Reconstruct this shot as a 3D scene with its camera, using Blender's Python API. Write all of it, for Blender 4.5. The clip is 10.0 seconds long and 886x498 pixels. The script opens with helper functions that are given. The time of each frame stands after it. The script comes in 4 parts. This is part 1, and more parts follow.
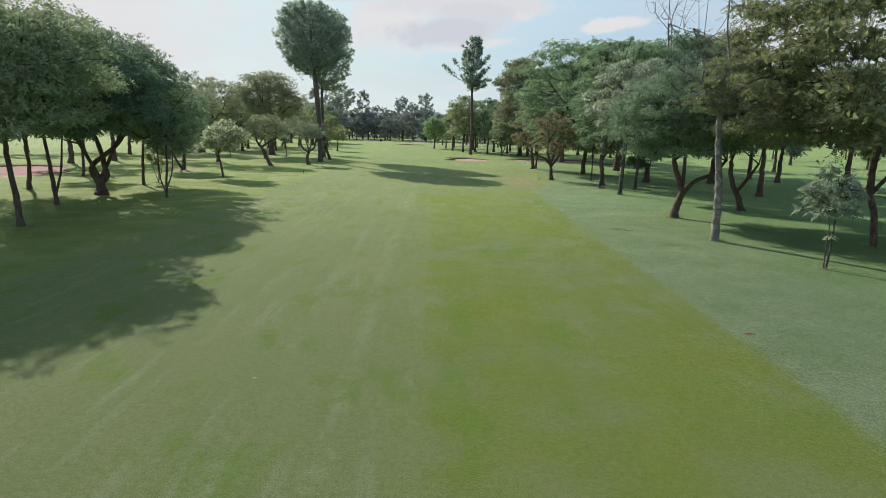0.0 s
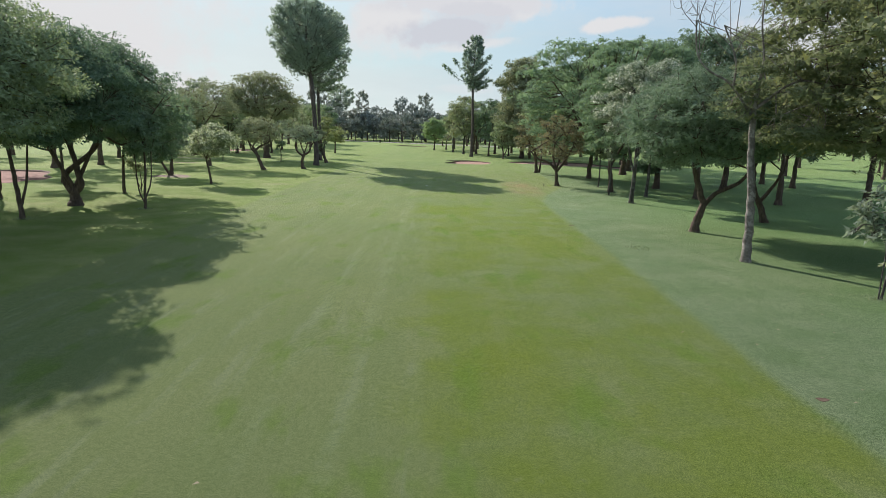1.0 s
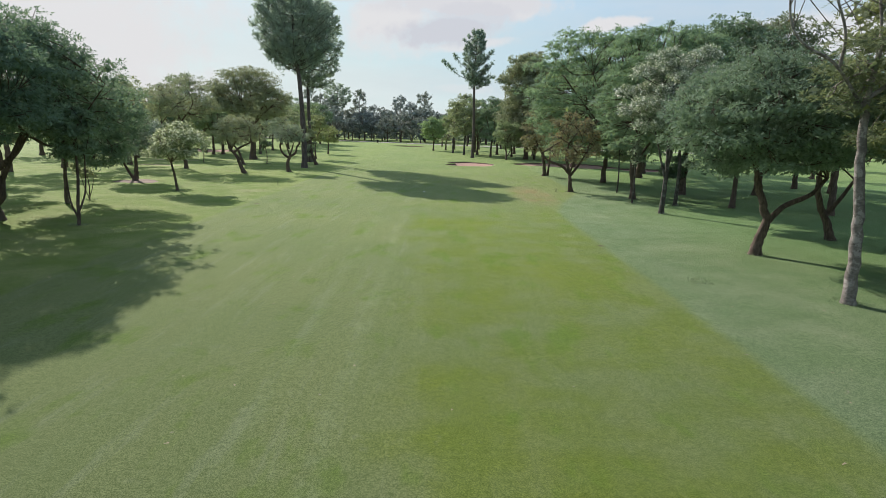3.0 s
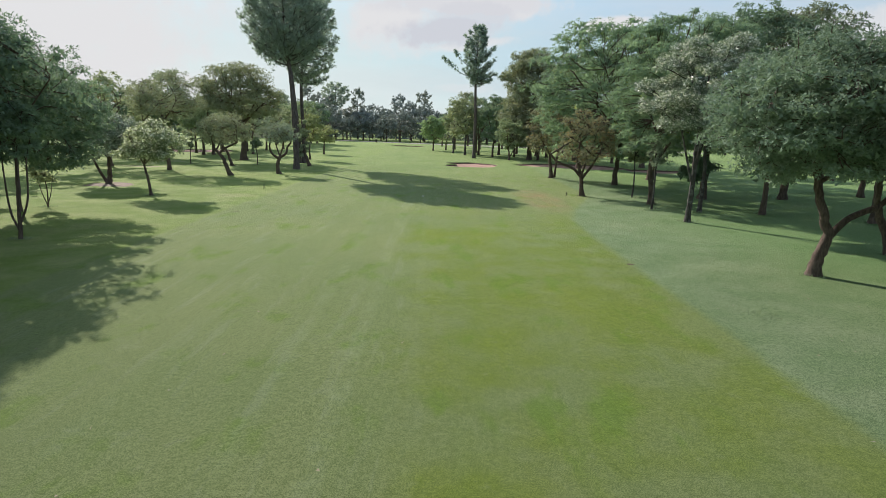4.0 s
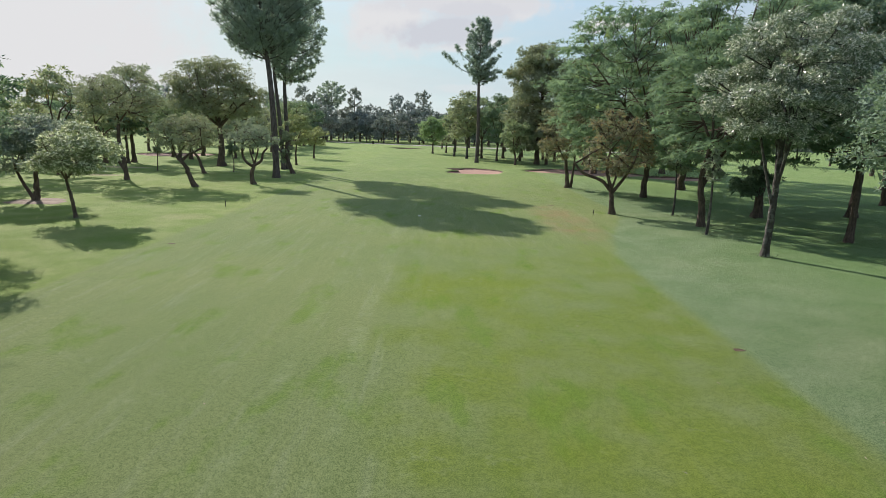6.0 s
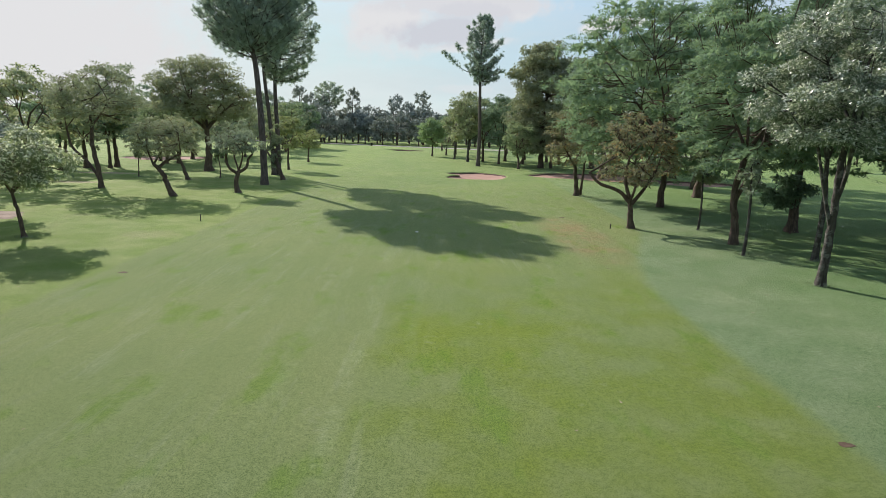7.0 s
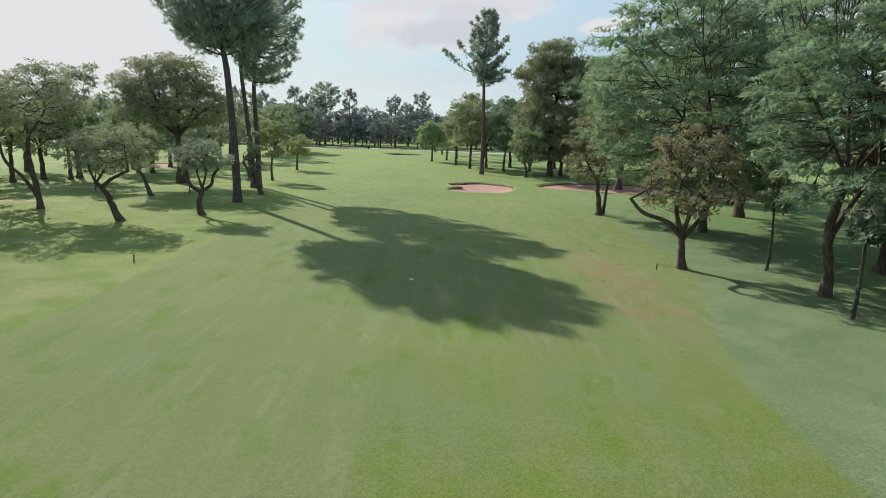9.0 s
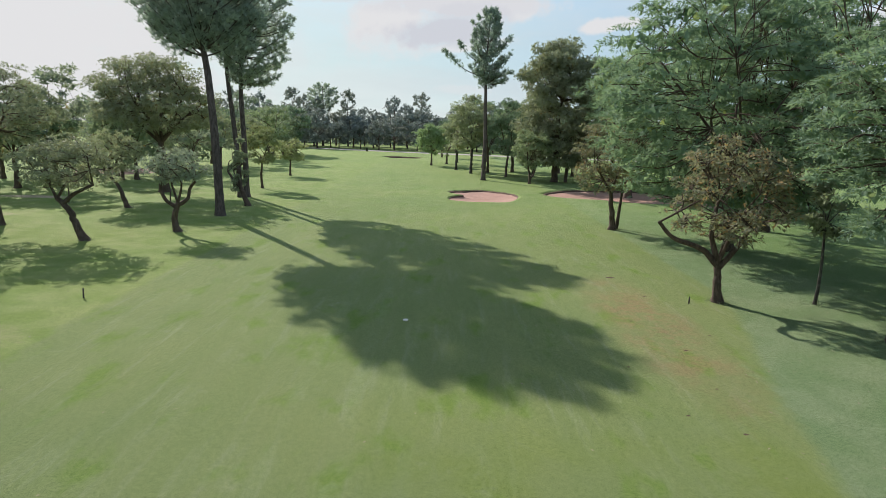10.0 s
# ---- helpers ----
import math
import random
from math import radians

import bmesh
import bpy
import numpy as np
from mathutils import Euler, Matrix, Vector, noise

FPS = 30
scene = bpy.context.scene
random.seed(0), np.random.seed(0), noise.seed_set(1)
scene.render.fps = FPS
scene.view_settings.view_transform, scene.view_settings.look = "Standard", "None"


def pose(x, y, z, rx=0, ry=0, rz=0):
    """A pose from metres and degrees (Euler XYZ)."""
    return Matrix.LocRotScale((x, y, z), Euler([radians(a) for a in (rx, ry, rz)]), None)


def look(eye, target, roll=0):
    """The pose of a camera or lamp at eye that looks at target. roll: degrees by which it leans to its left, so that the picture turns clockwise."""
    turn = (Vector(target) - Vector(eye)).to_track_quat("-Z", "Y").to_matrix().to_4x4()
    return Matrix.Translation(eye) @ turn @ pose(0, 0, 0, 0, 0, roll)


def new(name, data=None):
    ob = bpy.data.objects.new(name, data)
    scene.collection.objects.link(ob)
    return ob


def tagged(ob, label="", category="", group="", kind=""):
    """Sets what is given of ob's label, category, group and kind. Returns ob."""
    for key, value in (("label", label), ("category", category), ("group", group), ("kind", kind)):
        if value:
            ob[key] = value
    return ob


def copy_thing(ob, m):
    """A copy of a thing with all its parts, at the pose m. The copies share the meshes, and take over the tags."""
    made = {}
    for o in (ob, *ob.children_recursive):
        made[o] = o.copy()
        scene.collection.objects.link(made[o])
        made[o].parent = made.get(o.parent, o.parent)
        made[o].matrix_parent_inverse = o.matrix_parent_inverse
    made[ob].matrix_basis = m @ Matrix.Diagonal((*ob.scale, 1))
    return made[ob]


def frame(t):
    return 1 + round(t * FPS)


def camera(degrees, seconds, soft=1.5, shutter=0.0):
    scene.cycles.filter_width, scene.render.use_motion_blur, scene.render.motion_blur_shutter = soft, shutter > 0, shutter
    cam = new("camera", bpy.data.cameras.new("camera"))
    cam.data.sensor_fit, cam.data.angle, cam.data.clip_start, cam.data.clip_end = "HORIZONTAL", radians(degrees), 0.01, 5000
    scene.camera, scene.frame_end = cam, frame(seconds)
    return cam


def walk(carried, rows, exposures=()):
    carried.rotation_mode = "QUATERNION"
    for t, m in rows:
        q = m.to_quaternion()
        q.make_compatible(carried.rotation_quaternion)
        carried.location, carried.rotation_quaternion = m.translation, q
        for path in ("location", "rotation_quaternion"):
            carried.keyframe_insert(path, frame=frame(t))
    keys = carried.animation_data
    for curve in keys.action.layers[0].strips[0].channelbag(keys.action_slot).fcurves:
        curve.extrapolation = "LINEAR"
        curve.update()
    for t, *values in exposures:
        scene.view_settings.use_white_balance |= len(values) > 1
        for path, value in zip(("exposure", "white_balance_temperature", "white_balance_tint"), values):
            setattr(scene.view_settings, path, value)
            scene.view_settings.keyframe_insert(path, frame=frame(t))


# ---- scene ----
cam = camera(72.6, 10.0, soft=0.7)
METRES, EYE, TILT, LEAN, TURN = 35.0, 4.376, 0.0, 0.0, 0.0
ROWS = [
    (0.0, 0.0, 0.0, 0.0, 0.33, -11.23, -1.67),
    (0.5, -0.0009, 0.0387, 0.0048, 0.33, -11.23, -1.68),
    (1.0, -0.0019, 0.0771, 0.0093, 0.32, -11.25, -1.69),
    (1.5, -0.0024, 0.1155, 0.0105, 0.32, -11.24, -1.69),
    (2.0, -0.0024, 0.1559, 0.01, 0.31, -11.25, -1.7),
    (2.5, -0.0025, 0.1999, 0.0087, 0.29, -11.25, -1.68),
    (4.0, -0.0053, 0.3577, 0.0054, 0.25, -11.29, -1.67),
    (4.5, -0.0066, 0.4149, 0.0056, 0.23, -11.28, -1.69),
    (5.0, -0.0074, 0.4722, 0.0065, 0.23, -11.26, -1.68),
    (5.5, -0.0084, 0.5282, 0.0086, 0.22, -11.26, -1.66),
    (7.0, -0.0102, 0.691, 0.0184, 0.2, -11.21, -1.64),
    (7.5, -0.0115, 0.7427, 0.0226, 0.18, -11.2, -1.6),
    (8.0, -0.0127, 0.7936, 0.0265, 0.18, -11.2, -1.61),
    (8.5, -0.0134, 0.8443, 0.0308, 0.18, -11.21, -1.6),
    (9.0, -0.0139, 0.8952, 0.0362, 0.18, -11.21, -1.6),
    (9.5, -0.0143, 0.946, 0.0425, 0.17, -11.2, -1.62),
    (10.0, -0.0146, 0.9972, 0.0494, 0.17, -11.2, -1.61),
]
walk(cam, [(t, pose(0, 0, EYE, TILT, LEAN, TURN) @ pose(METRES * x, METRES * y, METRES * z, 90 + pitch, roll, yaw)) for t, x, y, z, yaw, pitch, roll in ROWS])

# ---- light ----
SUN_AZ, SUN_EL = 37.0, 30.0          # degrees left of straight ahead, degrees up
scene.view_settings.exposure = 0.48
SUN_WAY = Vector((-math.sin(radians(SUN_AZ)) * math.cos(radians(SUN_EL)), math.cos(radians(SUN_AZ)) * math.cos(radians(SUN_EL)), math.sin(radians(SUN_EL))))


class Nodes:
    """Short writing for node trees."""

    def __init__(self, tree):
        self.t = tree

    def n(self, kind, ins=None):
        node = self.t.nodes.new(kind)
        for k, v in (ins or {}).items():
            self.put(node.inputs[k], v)
        return node

    def put(self, socket, v):
        if isinstance(v, bpy.types.NodeSocket):
            self.t.links.new(v, socket)
        elif isinstance(v, bpy.types.Node):
            self.t.links.new(v.outputs[0], socket)
        else:
            socket.default_value = v

    def math(self, op, a, b=0.0, c=0.0, clamp=False):
        node = self.n("ShaderNodeMath", {0: a, 1: b, 2: c})
        node.operation, node.use_clamp = op, clamp
        return node.outputs[0]

    def mix(self, f, a, b, blend="MIX"):
        node = self.n("ShaderNodeMix")
        node.data_type, node.blend_type = "RGBA", blend
        for i, v in ((0, f), (6, a), (7, b)):
            if isinstance(v, tuple) and len(v) == 3:
                v = (*v, 1)
            self.put(node.inputs[i], v)
        return node.outputs[2]

    def noise(self, vec, scale, detail=3.0, rough=0.55):
        node = self.n("ShaderNodeTexNoise", {"Scale": scale, "Detail": detail, "Roughness": rough})
        if vec is not None:
            self.put(node.inputs["Vector"], vec)
        return node.outputs[0]

    def ramp(self, v, lo, hi, a=0.0, b=1.0):
        """A smooth step from a to b while v goes from lo to hi."""
        if hi < lo:
            lo, hi, a, b = hi, lo, b, a
        node = self.n("ShaderNodeMapRange", {0: v, 1: lo, 2: hi, 3: a, 4: b})
        node.interpolation_type = "SMOOTHSTEP"
        return node.outputs[0]


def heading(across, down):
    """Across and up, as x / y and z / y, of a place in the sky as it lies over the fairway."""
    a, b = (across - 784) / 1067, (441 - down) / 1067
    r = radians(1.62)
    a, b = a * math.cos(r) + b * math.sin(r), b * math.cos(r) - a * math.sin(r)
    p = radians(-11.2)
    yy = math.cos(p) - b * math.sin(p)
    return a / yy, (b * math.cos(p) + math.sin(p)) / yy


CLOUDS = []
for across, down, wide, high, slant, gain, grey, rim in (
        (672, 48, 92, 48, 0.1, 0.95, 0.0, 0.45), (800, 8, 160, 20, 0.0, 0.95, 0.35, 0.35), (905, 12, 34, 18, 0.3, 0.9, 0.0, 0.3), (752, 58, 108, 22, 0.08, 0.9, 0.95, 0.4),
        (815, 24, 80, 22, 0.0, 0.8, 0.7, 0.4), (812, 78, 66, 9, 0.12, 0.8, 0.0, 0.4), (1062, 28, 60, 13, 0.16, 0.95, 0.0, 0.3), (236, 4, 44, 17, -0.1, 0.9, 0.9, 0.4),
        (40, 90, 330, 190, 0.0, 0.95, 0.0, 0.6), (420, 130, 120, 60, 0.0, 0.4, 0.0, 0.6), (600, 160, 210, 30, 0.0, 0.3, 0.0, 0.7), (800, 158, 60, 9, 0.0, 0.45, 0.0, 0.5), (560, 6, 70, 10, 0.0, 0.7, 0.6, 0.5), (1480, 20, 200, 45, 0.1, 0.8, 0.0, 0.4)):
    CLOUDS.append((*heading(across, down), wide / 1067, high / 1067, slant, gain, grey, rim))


def make_world():
    w = bpy.data.worlds.new("sky")
    scene.world = w
    w.use_nodes = True
    t = w.node_tree
    t.nodes.clear()
    g = Nodes(t)
    sky = g.n("ShaderNodeTexSky")
    sky.sky_type, sky.sun_disc = "NISHITA", False
    sky.sun_elevation, sky.sun_rotation = radians(SUN_EL), radians(-SUN_AZ)
    sky.altitude, sky.air_density, sky.dust_density, sky.ozone_density = 1000.0, 1.0, 0.35, 1.0
    way = g.n("ShaderNodeTexCoord").outputs["Generated"]
    s = g.n("ShaderNodeSeparateXYZ", {0: way})
    x, y, z = s.outputs
    # a thin cloud sheet, spread over the whole dome as seen from below
    up = g.math("ADD", g.math("MAXIMUM", z, 0.0), 0.12)
    flat = g.n("ShaderNodeCombineXYZ", {0: g.math("DIVIDE", x, up), 1: g.math("DIVIDE", y, up), 2: 3.7}).outputs[0]
    sheet = g.noise(flat, 0.9, 7.0, 0.6)
    fine = g.noise(flat, 5.0, 6.0, 0.6)
    veil = g.ramp(g.math("MULTIPLY_ADD", fine, 0.25, sheet), 0.52, 0.82)
    # the cumulus banks in front, each by its direction (x / y across, z / y up)
    yy = g.math("MAXIMUM", y, 0.05)
    u, v = g.math("DIVIDE", x, yy), g.math("DIVIDE", z, yy)
    wob = g.math("SUBTRACT", g.noise(way, 11.0, 7.0, 0.62), 0.5)
    wob2 = g.math("SUBTRACT", g.noise(way, 34.0, 6.0, 0.62), 0.5)
    bank, dark = None, None
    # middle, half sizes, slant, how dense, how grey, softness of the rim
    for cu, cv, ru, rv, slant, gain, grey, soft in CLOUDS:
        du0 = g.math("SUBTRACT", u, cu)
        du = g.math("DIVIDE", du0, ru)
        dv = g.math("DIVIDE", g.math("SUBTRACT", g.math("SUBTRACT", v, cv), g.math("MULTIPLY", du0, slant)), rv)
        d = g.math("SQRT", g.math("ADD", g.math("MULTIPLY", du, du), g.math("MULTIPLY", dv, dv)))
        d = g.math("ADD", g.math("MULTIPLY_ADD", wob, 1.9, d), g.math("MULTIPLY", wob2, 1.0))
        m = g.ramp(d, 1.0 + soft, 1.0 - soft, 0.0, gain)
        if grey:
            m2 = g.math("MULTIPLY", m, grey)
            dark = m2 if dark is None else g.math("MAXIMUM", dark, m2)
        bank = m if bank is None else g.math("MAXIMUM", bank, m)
    cover = g.math("MAXIMUM", g.math("MULTIPLY", veil, g.ramp(z, 0.2, 0.5, 0.25, 0.5)), bank, clamp=True)
    white = g.mix(dark, (3.70, 3.66, 3.73), (2.88, 2.92, 3.24))
    # haze, thick towards the horizon, whiter towards the sun
    haze = g.math("ADD", g.ramp(z, 0.10, 0.50, 0.94, 0.15), g.math("MULTIPLY", g.math("SUBTRACT", sheet, 0.5), 0.15), clamp=True)
    hue = g.mix(g.ramp(u, -0.25, 0.42), (2.95, 3.56, 3.59), (2.10, 2.81, 3.38))
    hue = g.mix(g.ramp(v, 0.10, 0.0, 0.0, 0.6), hue, (3.06, 3.38, 3.56))
    col = g.mix(haze, sky.outputs[0], hue)
    col = g.mix(cover, col, white)
    back = g.n("ShaderNodeBackground", {0: col, 1: 0.15})
    g.n("ShaderNodeOutputWorld", {0: back})


make_world()
sun = new("sun", bpy.data.lights.new("sun", "SUN"))
sun.data.energy, sun.data.angle, sun.data.color = 5.0, radians(0.6), (1.0, 0.895, 0.83)
sun.matrix_world = look(SUN_WAY * 300, (0, 0, 0))

# ---- materials ----


def material(name):
    m = bpy.data.materials.new(name)
    m.use_nodes = True
    m.node_tree.nodes.clear()
    return m, Nodes(m.node_tree)


def finish(g, shader):
    g.n("ShaderNodeOutputMaterial", {0: shader})


LEAF_GAIN = 2.7


def leaf_material(name, dark, light, odd=None, odd_share=0.0, rough=0.7, gloss=0.12, through_share=0.40, warm=(1.03, 1.06, 0.76)):
    """Leaves: each one has its own tone; light passes through them."""
    m, g = material(name)
    dark, light = [tuple(min(LEAF_GAIN * w * (0.68 * c + 0.32 * sum(k) / 3), 0.6) for c, w in zip(k, (1.0, 1.0, 1.06))) for k in (dark, light)]
    rnd = g.n("ShaderNodeNewGeometry").outputs["Random Per Island"]
    own = g.n("ShaderNodeObjectInfo").outputs["Random"]
    place = g.n("ShaderNodeTexCoord").outputs["Object"]
    patch = g.noise(place, 0.6, 2.0)
    f = g.math("ADD", g.math("MULTIPLY", rnd, 0.40), g.math("MULTIPLY_ADD", patch, 1.0, -0.19), clamp=True)
    col = g.mix(f, dark, light)
    if odd:
        col = g.mix(g.ramp(rnd, 1.0 - odd_share, 1.0 - odd_share + 0.02), col, odd)
    col = g.mix(1.0, col, g.mix(own, (0.86, 0.9, 0.9), (1.1, 1.08, 1.02)), "MULTIPLY")
    front = g.n("ShaderNodeBsdfPrincipled", {"Base Color": col, "Roughness": rough, "Specular IOR Level": gloss})
    back = g.n("ShaderNodeBsdfTranslucent", {0: g.mix(1.0, col, warm, "MULTIPLY")})
    finish(g, g.n("ShaderNodeMixShader", {0: through_share, 1: front, 2: back}))
    return m


def bark_material(name, dark, light, scale=6.0, lichen=None, stretch=0.25):
    m, g = material(name)
    dark, light = tuple(c * 1.05 for c in dark), tuple(c * 1.0 for c in light)
    place = g.n("ShaderNodeTexCoord").outputs["Object"]
    v = g.n("ShaderNodeMapping", {"Vector": place, "Scale": (1.0, 1.0, stretch)}).outputs[0]
    a = g.noise(v, scale * 2.2, 6.0, 0.65)
    b = g.noise(place, 1.3, 3.0)
    col = g.mix(g.ramp(a, 0.32, 0.68), dark, light)
    col = g.mix(g.ramp(b, 0.4, 0.75, 0.0, 0.45), col, tuple(c * 0.55 for c in dark))
    if lichen:
        col = g.mix(g.ramp(g.noise(place, 3.1, 5.0, 0.7), 0.5, 0.58, 0.0, 0.8), col, lichen)
    bump = g.n("ShaderNodeBump", {"Height": a, "Strength": 0.9, "Distance": 0.05})
    finish(g, g.n("ShaderNodeBsdfPrincipled", {"Base Color": col, "Roughness": 0.9, "Specular IOR Level": 0.2, "Normal": bump.outputs[0]}))
    return m


def lawn_material():
    """Mown turf: a fairway in two lanes of tone between a bluish and a yellowish rough, with worn and yellowed spots."""
    m, g = material("turf")
    p = g.n("ShaderNodeNewGeometry").outputs["Position"]
    s = g.n("ShaderNodeSeparateXYZ", {0: p})
    x, y = s.outputs[0], s.outputs[1]
    big = g.math("SUBTRACT", g.noise(p, 0.10, 3.0), 0.5)
    mid = g.math("SUBTRACT", g.noise(p, 0.55, 4.0, 0.6), 0.5)
    small = g.math("SUBTRACT", g.noise(p, 3.2, 5.0, 0.65), 0.5)
    tiny = g.math("SUBTRACT", g.noise(p, 46.0, 4.0, 0.75), 0.5)
    blade = g.math("SUBTRACT", g.noise(p, 110.0, 2.0, 0.6), 0.5)
    edge = g.math("MULTIPLY_ADD", mid, 0.5, g.math("MULTIPLY", small, 0.35))
    xe = g.math("ADD", x, edge)
    # the fairway widens a little on its way and its right edge drifts out past 45 m
    drift = g.ramp(y, 42.0, 60.0, 0.0, 4.0)
    right = g.ramp(g.math("SUBTRACT", xe, drift), 6.35, 6.85)
    left = g.ramp(xe, -11.55, -12.0)
    xlane = g.math("ADD", g.math("MULTIPLY_ADD", y, 0.045, xe), g.math("MULTIPLY", big, 1.2))
    lane = g.ramp(g.math("MULTIPLY_ADD", mid, 1.6, xlane), -0.7, 1.0)
    lane = g.math("MULTIPLY", lane, g.ramp(y, 51.0, 38.0))
    yellow = g.math("MULTIPLY", lane, g.ramp(g.math("MULTIPLY_ADD", big, 1.0, g.math("MULTIPLY", mid, 0.9)), -0.22, 0.22, 0.05, 1.0))
    fair = g.mix(yellow, (0.170, 0.212, 0.096), (0.146, 0.196, 0.050))
    # mower stripes along the fairway
    wave = g.math("SINE", g.math("MULTIPLY", g.math("ADD", x, g.math("MULTIPLY", mid, 0.3)), 3.3))
    fair = g.mix(g.ramp(wave, -0.4, 0.4, 0.0, 0.10), fair, (0.120, 0.180, 0.064))
    pale = g.ramp(g.math("MULTIPLY_ADD", small, 0.8, mid), 0.12, 0.38)
    fair = g.mix(g.math("MULTIPLY", pale, 0.45), fair, (0.245, 0.280, 0.180))
    # streaks left by the mower, and spots of lusher grass
    along = g.n("ShaderNodeMapping", {"Vector": p, "Scale": (1.0, 0.10, 1.0)}).outputs[0]
    streak = g.noise(along, 2.6, 4.0, 0.65)
    fair = g.mix(g.math("MULTIPLY", g.ramp(streak, 0.52, 0.68, 0.0, 0.34), g.ramp(lane, 0.8, 0.1, 0.25, 1.0)), fair, (0.225, 0.265, 0.165))
    lush = g.noise(g.n("ShaderNodeMapping", {"Vector": p, "Scale": (1.0, 0.45, 1.0), "Location": (7.0, 3.0, 0.0)}).outputs[0], 0.75, 4.0, 0.6)
    fair = g.mix(g.ramp(lush, 0.53, 0.68, 0.0, 0.55), fair, (0.118, 0.195, 0.040))
    # pale wheel lines and a greener, yellower strip along the right edge
    for at, wide, much in ((-1.45, 0.26, 0.50), (-2.75, 0.24, 0.34), (-0.2, 0.2, 0.2), (-5.2, 0.25, 0.2), (-8.3, 0.2, 0.2)):
        off = g.math("ABSOLUTE", g.math("SUBTRACT", g.math("MULTIPLY_ADD", y, 0.020, g.math("MULTIPLY_ADD", big, 0.5, x)), at))
        fair = g.mix(g.math("MULTIPLY", g.ramp(off, wide, wide * 0.3), g.ramp(g.math("ADD", small, mid), -0.15, 0.25, 0.0, much)), fair, (0.215, 0.265, 0.145))
    strip = g.math("MULTIPLY", g.ramp(g.math("ABSOLUTE", g.math("SUBTRACT", xe, 5.4)), 1.3, 0.4), g.ramp(mid, -0.15, 0.2, 0.0, 0.55))
    fair = g.mix(g.math("MULTIPLY", strip, g.ramp(y, 49.0, 42.0)), fair, (0.146, 0.190, 0.062))
    rough_r = g.mix(g.ramp(mid, -0.2, 0.2), (0.140, 0.198, 0.100), (0.182, 0.234, 0.134))
    rough_r = g.mix(g.ramp(g.math("SUBTRACT", x, drift), 9.0, 16.0, 0.0, 0.55), rough_r, (0.115, 0.195, 0.075))
    rough_l = g.mix(g.ramp(mid, -0.2, 0.25), (0.150, 0.210, 0.068), (0.212, 0.255, 0.112))
    col = g.mix(right, fair, rough_r)
    col = g.mix(left, col, rough_l)
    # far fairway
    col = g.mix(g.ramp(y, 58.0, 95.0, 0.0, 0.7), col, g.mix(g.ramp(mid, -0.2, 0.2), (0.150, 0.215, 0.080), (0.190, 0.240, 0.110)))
    # dry, worn turf where the right edge ends
    dx = g.math("DIVIDE", g.math("SUBTRACT", xe, 6.5), 1.7)
    dy = g.math("DIVIDE", g.math("SUBTRACT", y, 54.0), 7.0)
    worn = g.ramp(g.math("ADD", g.math("ADD", g.math("MULTIPLY", dx, dx), g.math("MULTIPLY", dy, dy)), g.math("MULTIPLY", small, 2.5)), 1.3, 0.2)
    worn = g.math("MULTIPLY", worn, g.ramp(g.math("ADD", small, mid), -0.12, 0.2, 0.15, 0.75))
    col = g.mix(worn, col, (0.225, 0.170, 0.105))
    # bare earth under the trees
    bare = g.math("MULTIPLY", g.ramp(g.math("MULTIPLY_ADD", mid, 1.0, small), 0.28, 0.48), g.ramp(g.math("ABSOLUTE", g.math("ADD", x, 2.5)), 11.0, 15.0, 0.0, 0.5))
    col = g.mix(bare, col, (0.17, 0.13, 0.065))
    fleck = g.math("SUBTRACT", g.noise(p, 11.0, 3.0, 0.7), 0.5)
    # bare, trodden patches of earth on the left
    for bx, by, brx, bry, much in ((-32.9, 82.5, 3.2, 0.9, 0.9), (-30.3, 73.0, 2.6, 1.0, 0.6), (-13.6, 51.0, 1.6, 1.2, 0.18), (-16.5, 46.0, 1.4, 0.8, 0.12)):
        ex = g.math("DIVIDE", g.math("SUBTRACT", xe, bx), brx)
        ey = g.math("DIVIDE", g.math("SUBTRACT", y, by), bry)
        e = g.math("ADD", g.math("ADD", g.math("MULTIPLY", ex, ex), g.math("MULTIPLY", ey, ey)), g.math("MULTIPLY", small, 3.0))
        col = g.mix(g.ramp(e, 1.2, 0.1, 0.0, much), col, (0.34, 0.29, 0.22))
    grain = g.math("ADD", g.math("MULTIPLY", tiny, 1.0), g.math("MULTIPLY_ADD", blade, 0.9, g.math("MULTIPLY", fleck, 0.32)))
    grain = g.math("MULTIPLY", grain, g.math("MULTIPLY_ADD", right, 0.55, 0.94))
    col = g.mix(1.0, col, g.mix(g.ramp(grain, -0.27, 0.27), (0.44, 0.51, 0.44), (1.56, 1.49, 1.58)), "MULTIPLY")
    col = g.mix(1.0, col, g.mix(g.ramp(big, -0.25, 0.25), (0.92, 0.95, 0.95), (1.07, 1.04, 1.05)), "MULTIPLY")
    # lighter turf further along: sheen of grass against the sun, put into the colour
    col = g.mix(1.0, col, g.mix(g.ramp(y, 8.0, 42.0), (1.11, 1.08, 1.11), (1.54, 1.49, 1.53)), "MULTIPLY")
    h = g.math("ADD", g.math("MULTIPLY", tiny, 1.0), g.math("MULTIPLY", blade, 0.6))
    bump = g.n("ShaderNodeBump", {"Height": h, "Strength": 0.9, "Distance": 0.04})
    col = g.n("ShaderNodeHueSaturation", {"Hue": 0.503, "Saturation": 1.12, "Value": 0.88, "Color": col}).outputs[0]
